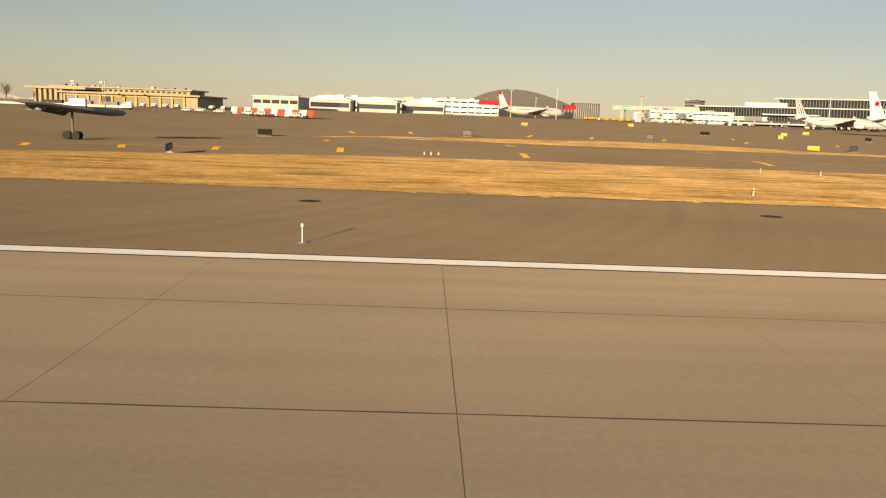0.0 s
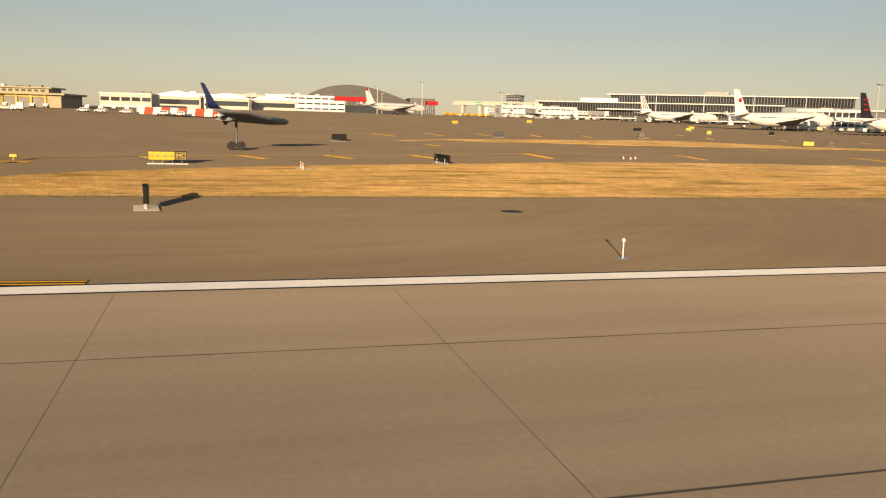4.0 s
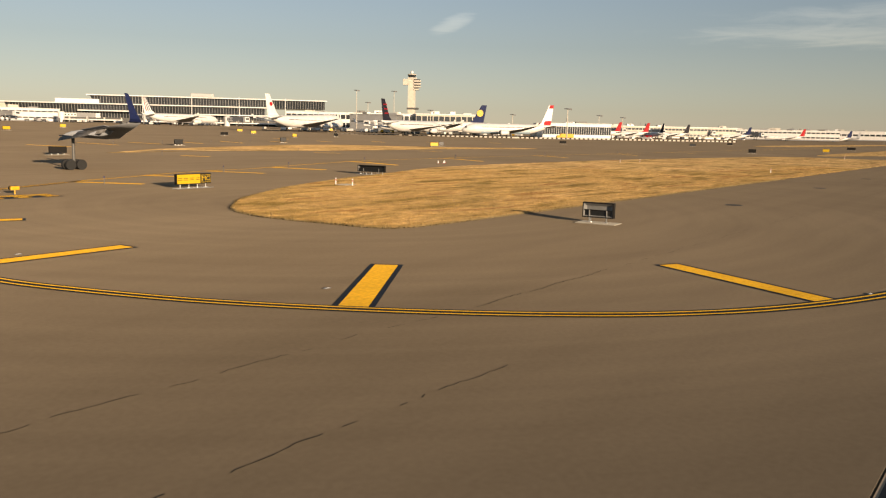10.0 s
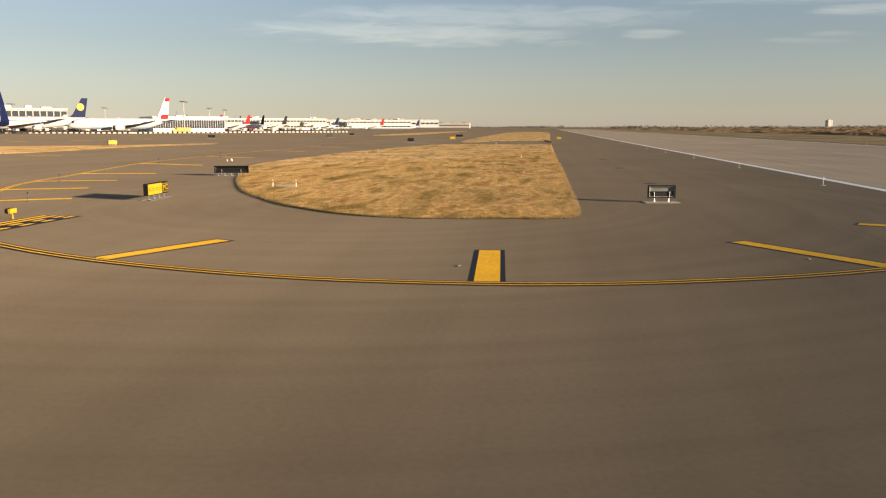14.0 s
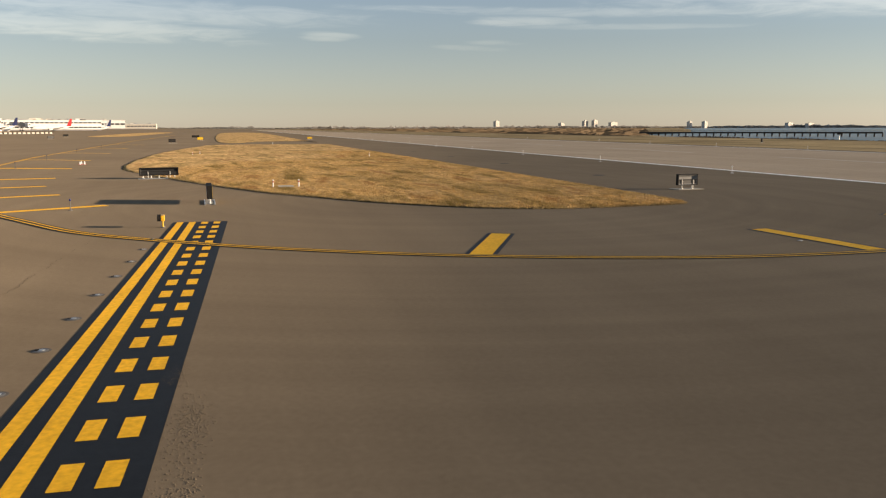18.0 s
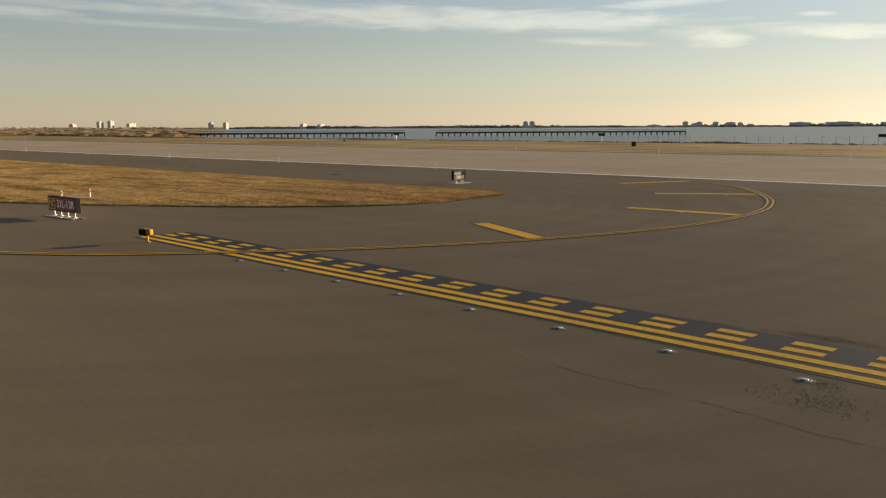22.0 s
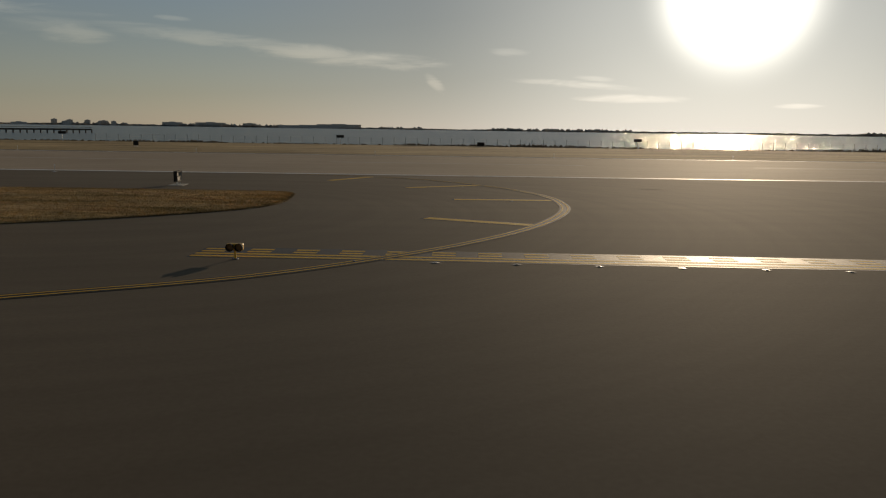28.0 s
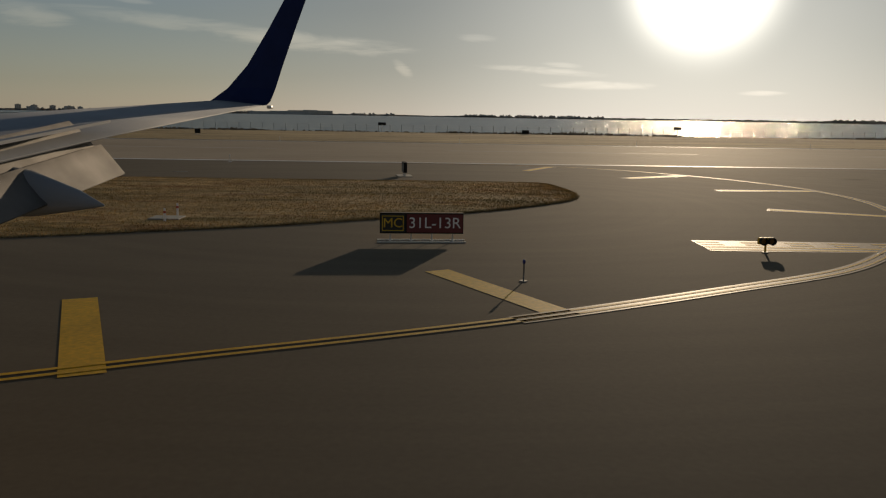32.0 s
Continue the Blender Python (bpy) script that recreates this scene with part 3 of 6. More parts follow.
def shoulder_bar(a, b):
    a, b = Vector(a), Vector(b)
    t = (b - a).normalized()
    bar = paint("shoulder_bar", strip([a.lerp(b, k / 6) for k in range(7)], 0.43, 0.013), YELLOW_LINE, "")
    tagged(bar, "broad yellow bar with black border on the paved shoulder", "road marking", "shoulder bars", "structure")
    if a.y < 60:
        paint("border", strip([a.lerp(b + t * 0.16, k / 6) for k in range(7)], 0.61, 0.007), BLACK_LINE, "", bar)


for a, b in (((-42.95, 3.85), (-39.65, 10.15)), ((-53.4, 13.78), (-47.15, 17.9)), ((-57.75, 28.2), (-50.95, 28.55)), ((-55.15, 43.45), (-49.3, 40.6)), ((-33.05, 65.3), (-30.0, 59.6)), ((-23, 70.4), (-20.4, 64)),
             ((-13, 73.8), (-10.7, 66.8)), ((-1.9, 75.6), (-0.3, 68)), ((13.5, 77.0), (14.2, 69)), ((36.9, 78.6), (36.6, 70.4)), ((68, 80), (67.2, 71.8)), ((102, 80.6), (101, 72.6)), ((140, 81), (138, 73)),
             ((7.7, 107.5), (8.9, 102.2)), ((37.7, 109), (38.8, 103.5)), ((70, 110), (71, 104)), ((7.2, 155), (9.6, 142)), ((20.5, 161), (21.3, 147)), ((34.2, 164.5), (34.2, 152)), ((49.8, 169), (47.2, 155)), ((65.1, 172), (62.1, 159)),
             ((84, 175), (80, 163)), ((106, 178), (101, 167)), ((128, 176), (123, 166)), ((150, 170), (145, 160)), ((112, 205), (108, 193)), ((180, 165), (174, 156))):
    shoulder_bar(a, b)


def hold_marking():
    m = Matrix.Translation((-40.7, 53.8, 0)) @ Matrix.Rotation(math.atan2(0.034, -1), 4, "Z")
    # x runs along the bar, +y is the runway side
    bar = thing("hold_position_marking", m, "runway hold marking of yellow solid and broken bars on black", "road marking", kind="structure")
    part("black_ground", sheet([(0, -1.25), (46, -1.25), (46, 1.4), (0, 1.4)], 0.006), BLACK_LINE, bar)
    for y in (-0.9, -0.3):
        part("solid_bar", sheet([(0.05, y - .16), (46, y - .16), (46, y + .16), (0.05, y + .16)], 0.011), YELLOW_LINE, bar)
    shared = None
    for y in (0.3, 0.9):
        for k in range(25):
            if shared is None:
                d = part("dash", sheet([(0, -.16), (.92, -.16), (.92, .16), (0, .16)], 0.011), YELLOW_LINE, bar)
                shared = d.data
            else:
                d = new("dash", shared); d.parent = bar
            d.location = (0.1 + 1.805 * k, y, 0)
    return bar


hold_marking()

# ---- signs and lights beside the taxiway ----
def sign_stand(t, w, h, legs, z0=0.30, pad=True):
    """Legs and foot rails of a guidance sign that is w wide; the box above is made by the caller."""
    if pad:
        part("pad", box(-w / 2 - 0.25, w / 2 + 0.25, -0.6, 0.6, 0.0, 0.05, bevel=0.02), PAD, t, "pale concrete pad")
    else:
        for yy in (-.3, .3):
            part("foot_rail", box(-w / 2 - .1, w / 2 + .1, yy - .035, yy + .035, 0, .05), STEEL, t, "pale steel foot rail")
        for i in range(legs):
            x = -w / 2 + w * (i + 0.5) / legs
            part("cross_rail", box(x - .04, x + .04, -.25, .25, 0.0, .06), STEEL, t)
    for i in range(legs):
        x = -w / 2 + w * (i + 0.5) / legs
        part("leg", tube((x, 0, 0.06), (x, 0, z0 + 0.05), 0.035, n=8), STEEL, t)
        part("foot_flange", tube((x, 0, 0.05), (x, 0, 0.09), 0.10, n=10), STEEL, t)


def shell_sign(m, w, h, legs, label, tray_paint, pad=True):
    """A sign seen from behind: a dark frame round a tray of folded sheet metal, open at the back."""
    t = thing("guidance_sign", m, label, "airport sign")
    sign_stand(t, w, h, legs, pad=pad)
    z0, z1 = 0.32, 0.32 + h
    fr = bmesh.new()
    for a in ((-w / 2, w / 2, -0.14, 0.14, z0, z0 + 0.06), (-w / 2, w / 2, -0.14, 0.14, z1 - 0.06, z1), (-w / 2, -w / 2 + 0.06, -0.14, 0.14, z0 + 0.06, z1 - 0.06), (w / 2 - 0.06, w / 2, -0.14, 0.14, z0 + 0.06, z1 - 0.06)):
        box(*a, bm=fr)
    part("frame", fr, DARK, t, "black sheet metal frame")
    i = 0.14
    tray = loft([[(-w / 2 + .06, -.13, z0 + .06), (w / 2 - .06, -.13, z0 + .06), (w / 2 - .06, -.13, z1 - .06), (-w / 2 + .06, -.13, z1 - .06)],
                 [(-w / 2 + .06 + i, .05, z0 + .06 + i), (w / 2 - .06 - i, .05, z0 + .06 + i), (w / 2 - .06 - i, .05, z1 - .06 - i), (-w / 2 + .06 + i, .05, z1 - .06 - i)]], cap=False)
    tray.faces.new(tray.verts[4:])
    part("tray", tray, tray_paint, t, "folded metal tray")
    part("lamp_rail", box(-w / 2 + .1, w / 2 - .1, -.11, -.03, z0 + h * .46, z0 + h * .52), DARK, t)
    part("lower_panel", box(-w / 2 + .07, w / 2 - .07, -.06, -.03, z0 + .06, z0 + h * .46), SIGN_BLACK, t, "black lower panel in shade")
    part("face", box(-w / 2 + .06, w / 2 - .06, .10, .125, z0 + .06, z1 - .06), DULL, t, "grey sign face")
    for s in (-1, 1):
        part("brace", tube((s * w * .28, -.08, .06), (s * w * .28, -.12, z0 + h * .5), 0.03, n=8), STEEL, t)
    return t


def box_sign(m, w, h, legs, label, faces, group=""):
    """A closed sign box; faces: (side, x0, x1, material, text, text material, framed)."""
    t = thing("guidance_sign", m, label, "airport sign", group)
    sign_stand(t, w, h, legs, pad=False)
    z0, z1 = 0.34, 0.34 + h
    part("housing", box(-w / 2, w / 2, -0.16, 0.16, z0, z1, bevel=0.015), DARK, t)
    for side, x0, x1, material, words, ink, framed in faces:
        y = 0.163 * side
        f = part("face", box(x0 + .03, x1 - .03, min(y, y + .012 * side), max(y, y + .012 * side), z0 + .05, z1 - .05), material, t)
        yy = y + .016 * side
        if framed:
            rim = bmesh.new()
            g = .09
            for a in ((x0 + g, x1 - g, z0 + g + .02, z0 + g + .05), (x0 + g, x1 - g, z1 - g - .05, z1 - g - .02), (x0 + g, x0 + g + .03, z0 + g + .05, z1 - g - .05), (x1 - g - .03, x1 - g, z0 + g + .05, z1 - g - .05)):
                box(a[0], a[1], min(yy, yy + .006 * side), max(yy, yy + .006 * side), a[2], a[3], bm=rim)
            part("rim", rim, ink, t)
        if words == "-":
            for k in range(4):
                for zz in (.42, .58):
                    cx = x0 + (x1 - x0) * (k + .5) / 4
                    part("bar", box(cx - .2, cx + .2, min(yy, yy + .006 * side), max(yy, yy + .006 * side), z0 + h * zz - .02, z0 + h * zz + .02), ink, t)
        elif words:
            b = text_bm(words, h * (.64 if framed else .74), .004)
            flip = Matrix.Rotation(radians(90), 4, "X") if side < 0 else Matrix.Rotation(radians(180), 4, "Z") @ Matrix.Rotation(radians(90), 4, "X")
            bmesh.ops.transform(b, matrix=Matrix.Translation(((x0 + x1) / 2, yy, (z0 + z1) / 2)) @ flip, verts=b.verts)
            part("lettering", b, ink, t)
    return t


# towards the hold line: red; towards the runway: yellow and black
hs = Matrix.Translation((-29.55, 53.5, 0)) @ Matrix.Rotation(radians(2), 4, "Z")
box_sign(hs, 3.3, 0.82, 4, "red runway hold sign on steel legs over a concrete pad",
         [(1, 0.62, 1.65, SIGN_BLACK, "MC", SIGN_YELLOW, True), (1, -1.65, 0.62, SIGN_RED, "31L-13R", LETTER_WHITE, False),
          (-1, 0.62, 1.65, SIGN_BLACK, "MC", SIGN_YELLOW, True), (-1, -1.65, 0.62, SIGN_YELLOW, "-", SIGN_BLACK, False)], "hold signs")
shell_sign(Matrix.Translation((-28.45, 18.6, 0)) @ Matrix.Rotation(radians(-84), 4, "Z"), 1.8, 0.84, 2, "black-framed guidance sign seen from behind on a concrete pad", TRAY)
shell_sign(Matrix.Translation((-2.6, 58.6, 0)) @ Matrix.Rotation(radians(-80), 4, "Z"), 3.5, 0.72, 5, "wide black guidance sign with five legs at the grass edge", SIGN_BLACK, False)


def far_sign(x, y, w, h, yaw, material, label):
    t = thing("guidance_sign", Matrix.Translation((x, y, ground_z(y, x))) @ Matrix.Rotation(radians(yaw), 4, "Z"), label, "airport sign", "signs along the far taxiways")
    part("housing", box(-w / 2, w / 2, -.15, .15, .3, .3 + h, bevel=.02), DARK, t)
    part("face", box(-w / 2 + .06, w / 2 - .06, -.17, -.152, .36, .24 + h), material, t)
    for s in (-.35, 0, .35):
        part("leg", tube((s * w, 0, -.02), (s * w, 0, .32), .04, n=6), STEEL, t)
    part("pad", box(-w / 2 - .3, w / 2 + .3, -.5, .5, -.02, .05), PAD, t)


for x, y, w, h, yaw, material in ((33, 144, 1.9, 1.0, -10, SIGN_BLACK), (-4.8, 121, 2.6, 1.0, -10, DARK), (76, 160, 1.6, 1.1, -20, SIGN_BLACK), (99, 128, 2.3, 1.0, -30, SIGN_YELLOW), (110, 134, 1.4, 1.0, -35, SIGN_BLACK),
                                   (61, 278, 2.6, 1.1, 0, SIGN_YELLOW), (119, 350, 2.6, 1.3, -10, SIGN_YELLOW), (113, 231, 2.8, 1.0, -10, DARK), (180, 305, 2.6, 1.1, -20, SIGN_YELLOW), (130, 214, 1.6, 1.1, -20, SIGN_YELLOW), (163, 226, 1.8, 1.1, -20, DARK),
                                   (152, 262, 2.2, 1.1, -20, SIGN_YELLOW), (205, 148, 2.6, 1.0, -45, DARK), (260, 118, 2.4, 1.0, -60, SIGN_BLACK), (330, 125, 2.4, 1.0, -60, DARK), (235, 62, 2.2, 1.0, -80, SIGN_YELLOW), (300, 66, 3.2, 1.0, -80, DARK), (170, 68, 2.0, 1.0, -70, DARK), (245, 20.5, 2.0, 0.8, -88, SIGN_YELLOW),
                                   (18, -95, 1.4, 1.0, 150, DARK), (-60, -140, 2.0, 1.0, 170, DARK), (120, -96, 1.4, 1.0, 130, DARK)):
    far_sign(x, y, w, h, yaw, material, "far yellow guidance sign on short legs" if material is SIGN_YELLOW else "far black guidance sign on short legs")


def edge_light(x, y, lens=LETTER_WHITE, height=0.62, label="white runway edge light on a tall thin stem"):
    t = thing("edge_light", Matrix.Translation((x, y, ground_z(y, x) if y > 0 else 0)), label, "edge light", "edge lights")
    slim = lens is BLUE_LENS
    part("base", tube((0, 0, 0), (0, 0, 0.03), 0.13 if slim else 0.22, 0.12 if slim else 0.2, 14), DULL if slim else STEEL, t)
    part("stem", tube((0, 0, 0.03), (0, 0, height), 0.025, 0.025, 8), DULL if slim else WHITE, t)
    part("lens", loft([[(r * math.cos(a * math.pi / 5), r * math.sin(a * math.pi / 5), z) for a in range(10)] for r, z in ((.05 * (.7 if slim else 1), height), (.07 * (.7 if slim else 1), height + .03), (.065 * (.7 if slim else 1), height + .1), (.03, height + .13))]), lens, t, "domed glass lens", smooth=True)
    return t


for k in range(-1, 9):
    edge_light(19.8 + 30.5 * k, 2.6)
for x, y in ((-32.6, 61.2), (-12.4, 71.6), (-1.2, 73.4), (13.8, 74.6), (37.0, 76), (68.2, 77.4), (102, 78), (6, 110), (36, 111.5), (22.6, 151), (36, 154), (51, 157), (66, 161)):
    edge_light(x, y, BLUE_LENS, 0.55, "blue taxiway edge light on a thin stem")
for k in range(-6, 10):
    edge_light(32.5 * k - 5, -63.2)


def marker_post(x, y):
    t = thing("marker_post", Matrix.Translation((x, y, 0.05)), "short white marker post standing in the dry turf", "marker post", "marker posts")
    part("post", tube((0, 0, -.05), (0, 0, .62), .06, .05, 8), WHITE, t)
    part("band", tube((0, 0, .40), (0, 0, .50), .064, .062, 8), ORANGE, t, "orange reflective band")


for x, y in ((-18.1, 46.9), (-18.1, 48.9), (60, 58), (66, 57), (48, 30), (150, 40)):
    marker_post(x, y)
tagged(link_mesh("pull_box_cover", box(-18.6, -17.2, 47.3, 48.5, 0.09, 0.15, bevel=.02), PAD), "flat concrete box cover lying in the turf", "cover")
for x, y in ((24.2, 69.8), (25.0, 69.4), (25.9, 69.9)):
    t = thing("marker_cone", Matrix.Translation((x, y, ground_z(y, x))), "small white cone at the taxiway edge", "cone", "cones")
    part("cone", tube((0, 0, .03), (0, 0, .38), .11, .04, 10), WHITE, t)
    part("foot", box(-.2, .2, -.2, .2, 0, .03), ORANGE, t)


def guard_light(x, y, yaw):
    t = thing("runway_guard_light", Matrix.Translation((x, y, 0)) @ Matrix.Rotation(radians(yaw), 4, "Z") @ Matrix.Scale(0.72, 4), "yellow twin-head runway guard light on a short pole", "guard light")
    part("base", tube((0, 0, 0), (0, 0, .05), .18, .16, 14), DULL, t)
    part("pole", tube((0, 0, .05), (0, 0, .48), .06, .05, 10), YELLOW, t)
    part("housing", box(-.42, .42, -.14, .12, .46, .82, bevel=.05), YELLOW, t, "yellow cast housing")
    for s in (-.23, .23):
        hood = bmesh.new()
        n = 14
        ring = lambda r, yy: [(s + r * math.cos(2 * math.pi * i / n), yy, .64 + r * math.sin(2 * math.pi * i / n)) for i in range(n)]
        loft([ring(.20, .10), ring(.21, .34), ring(.18, .34), ring(.17, .13)], bm=hood, cap=False)
        h = part("hood", hood, DARK, t, "black round hood")
        part("lens", tube((s, .115, .64), (s, .14, .64), .17, .16, 14), AMBER, h, "dark amber lens")
    return t


guard_light(-42.6, 55.4, 3)


def inset_light(x, y, proto=[]):
    if proto:
        return copy_thing(proto[0], Matrix.Translation((x, y, 0)))
    t = thing("inset_guard_light", Matrix.Translation((x, y, 0)), "round steel inset light flush in the asphalt", "inset light", "inset guard lights")
    part("ring", tube((0, 0, 0.002), (0, 0, .008), .21, .20, 18), JOINT, t, "dark sealed ring")
    part("collar", tube((0, 0, 0.008), (0, 0, .016), .15, .14, 18), DULL, t)
    part("dome", loft([[(r * math.cos(a * math.pi / 7), r * math.sin(a * math.pi / 7), z) for a in range(14)] for r, z in ((.085, .016), (.07, .022), (.035, .025))]), STEEL, t, smooth=True)
    part("lamp_slot", box(-.04, .04, .05, .13, .018, .03), DARK, t)
    proto.append(t)
    return t


for k in range(14):
    x = -47.0 - 2.98 * k
    inset_light(x, 56.15 - 0.045 * (x + 61.9))


for x, y in ((-40.8, 3.0), (-51.8, 16.3), (-54.9, 29.4)):
    t = thing("pavement_reflector", Matrix.Translation((x, y, .012)), "small pale reflector stuck to the taxiway paint", "reflector", "pavement reflectors")
    part("base", box(-.13, .13, -.06, .06, 0, .012, bevel=.004), GREY, t)
    part("lens", box(-.09, .09, -.03, .03, .012, .022, bevel=.004), LETTER_WHITE, t)


def manhole(x, y, r=0.55):
    t = thing("drain_cover", Matrix.Translation((x, y, 0)), "round dark iron drain cover set in the asphalt", "drain cover", "drain covers")
    part("rim", tube((0, 0, .001), (0, 0, .012), r + .1, r + .08, 22), JOINT, t)
    part("lid", tube((0, 0, .012), (0, 0, .02), r, r, 22), RUBBER, t)


for x, y in ((-9.8, 17.0), (18, 17.2), (44, 17.4), (72, 17.3)):
    manhole(x, y)

# sealed cracks in the asphalt along the paving lanes
def crack(points, half, seed):
    rnd = random.Random(seed)
    line = []
    for a, b in zip(points, points[1:]):
        n = max(2, int((Vector(b) - Vector(a)).length / 0.2))
        line += [(a[0] + (b[0] - a[0]) * k / n + rnd.uniform(-.06, .06), a[1] + (b[1] - a[1]) * k / n + rnd.uniform(-.04, .04) + .05 * math.sin(.4 * (k + seed))) for k in range(n)]
    bm = bmesh.new()
    rows = [(bm.verts.new((x, y + half * rnd.uniform(.3, 1), 0.004)), bm.verts.new((x, y - half * rnd.uniform(.3, 1), 0.004))) for x, y in line]
    shut = 0
    for a, b in zip(rows, rows[1:]):
        # healed stretches break the line
        shut = shut - 1 if shut > 0 else rnd.choice((0,) * 14 + (2, 3, 5))
        if shut < 1:
            bm.faces.new((a[0], a[1], b[1], b[0]))
    tagged(link_mesh("pavement_crack", bm, CRACK), "thin broken crack running along the asphalt", "crack", "pavement cracks", "structure")


for pts, half, seed in (([(-72, 11.75), (-61.8, 11.71), (-55, 11.67), (-52.8, 11.5)], .015, 3), ([(-67, 7.85), (-60.4, 7.72), (-55, 7.6)], .014, 4), ([(-52.8, 11.4), (-38.2, 11.4)], .022, 1), ([(-38.2, 11.4), (60, 11.6)], .012, 2), ([(-66.3, 58.98), (-58.4, 58.65), (-46.4, 58.0)], .009, 5), ([(-73.5, 59.35), (-69.2, 59.14), (-66.3, 58.98)], .014, 12), ([(-66, 59), (-65.6, 63)], .008, 6),
                        ([(-49.6, 39.0), (-49.75, 34.6), (-50.0, 31.4), (-50.9, 28.4)], .02, 7)):
    crack(pts, half, seed)


# ---- airliners on the apron ----
def airliner(m, length, radius, span, tail_h, engines, fin, label, belly=None, tip=None, body=WHITE, logo=None, hump=False, bands=()):
    """Nose towards +x, origin on the ground below the middle of the fuselage."""
    t = thing("airliner", m, label, "airliner", "parked airliners")
    L, R = length, radius
    hc = R * 1.75
    n = 20
    prof = ((-.5, .10, .78), (-.46, .22, .66), (-.38, .55, .34), (-.28, .88, .10), (-.2, 1, 0), (.30, 1, 0), (.38, .97, -.02), (.44, .78, -.12), (.475, .52, -.25), (.495, .22, -.38), (.5, .04, -.42))
    rings = []
    for u, r, dz in prof:
        rings.append([(u * L, R * r * math.cos(2 * math.pi * i / n), hc + R * dz + R * r * math.sin(2 * math.pi * i / n) * (1.42 if hump and .12 < u < .46 and math.sin(2 * math.pi * i / n) > .3 else 1)) for i in range(n)])
    part("fuselage", loft(rings), body, t, smooth=True)
    if belly:
        part("belly_band", loft([[(u * L, s * R * 1.006 * math.cos(a), hc + R * 1.006 * math.sin(a)) for s, a in [(1, radians(-95 + 15 * j)) for j in range(0, 5)]] for u in (-.24, -.1, .1, .3)], closed=False, cap=False), belly, t)
    for s in (-1, 1):
        w = part("wing", loft([[(x, s * y, z) for x, y, z in sec] for sec in (
            ((.10 * L, R * .6, hc - R * .75), (.02 * L, R * .6, hc - R * .45), (-.12 * L, R * .6, hc - R * .6), (0, R * .6, hc - R * .95)),
            ((-.06 * L, span * .34, hc + R * .05), (-.10 * L, span * .34, hc + R * .16), (-.155 * L, span * .34, hc + R * .06), (-.1 * L, span * .34, hc)),
            ((-.125 * L, span * .5, hc + R * .5), (-.14 * L, span * .5, hc + R * .56), (-.165 * L, span * .5, hc + R * .5), (-.145 * L, span * .5, hc + R * .47)))]), GREY, t, smooth=False)
        part("winglet", loft([[(x, s * y, z) for x, y, z in sec] for sec in (
            ((-.125 * L, span * .498, hc + R * .48), (-.165 * L, span * .498, hc + R * .48), (-.165 * L, span * .502, hc + R * .5), (-.125 * L, span * .502, hc + R * .5)),
            ((-.155 * L, span * .517, hc + R * 1.2), (-.175 * L, span * .517, hc + R * 1.2), (-.175 * L, span * .52, hc + R * 1.2), (-.155 * L, span * .52, hc + R * 1.2)))]), tip or body, w)
        part("tailplane", loft([[(x, s * y, z) for x, y, z in sec] for sec in (
            ((-.38 * L, R * .3, hc + R * .4), (-.47 * L, R * .3, hc + R * .45), (-.47 * L, R * .3, hc + R * .3)),
            ((-.455 * L, span * .17, hc + R * .75), (-.49 * L, span * .17, hc + R * .78), (-.49 * L, span * .17, hc + R * .7)))]), body, t)
        for k in range(engines // 2):
            ey = span * (.17 + .16 * k)
            ex = (.085 - .085 * k) * L
            er = R * (.48 if engines == 2 else .38)
            e = part("engine", loft([[(ex + dx * L, s * ey + er * r * math.cos(2 * math.pi * i / 14), hc - R * .75 + .2 * k * R + er * r * math.sin(2 * math.pi * i / 14)) for i in range(14)]
                                     for dx, r in ((.045, .86), (.05, .95), (.03, 1), (-.02, .95), (-.05, .6))]), body, t, smooth=True)
            part("intake", tube((ex + .046 * L, s * ey, hc - R * .75 + .2 * k * R), (ex + .052 * L, s * ey, hc - R * .75 + .2 * k * R), er * .8, er * .8, 14), DARK, e)
            part("pylon", box(ex - .03 * L, ex + .01 * L, s * ey - .15, s * ey + .15, hc - R * .5, hc - R * .2 + .15 * k * R), GREY, e)
        g = part("landing_gear", tube((-.03 * L, s * R * .9, 0.5), (-.03 * L, s * R * .9, hc - R * .5), .2, .2, 8), STEEL, t)
        for dx in (-.7, .7):
            part("wheel", tube((-.03 * L + dx, s * R * .9 - .5, .55), (-.03 * L + dx, s * R * .9 + .5, .55), .55, .55, 14), RUBBER, g)
    g = part("nose_gear", tube((.40 * L, 0, .4), (.40 * L, 0, hc - R * .7), .12, .12, 8), STEEL, t)
    part("wheel", tube((.40 * L, -.35, .42), (.40 * L, .35, .42), .42, .42, 12), RUBBER, g)
    fz = tail_h
    secs = [(hc + R * .75, -.335, -.475), (hc + R * 1.4, -.375, -.48), (fz, -.455, -.505)]
    f = part("tail_fin", loft([[(a * L, .22 * k, z), ((a + b) / 2 * L, .3 * k, z), (b * L, .05, z), (b * L, -.05, z), ((a + b) / 2 * L, -.3 * k, z), (a * L, -.22 * k, z)] for (z, a, b), k in zip(secs, (1, .9, .5))]), fin, t)
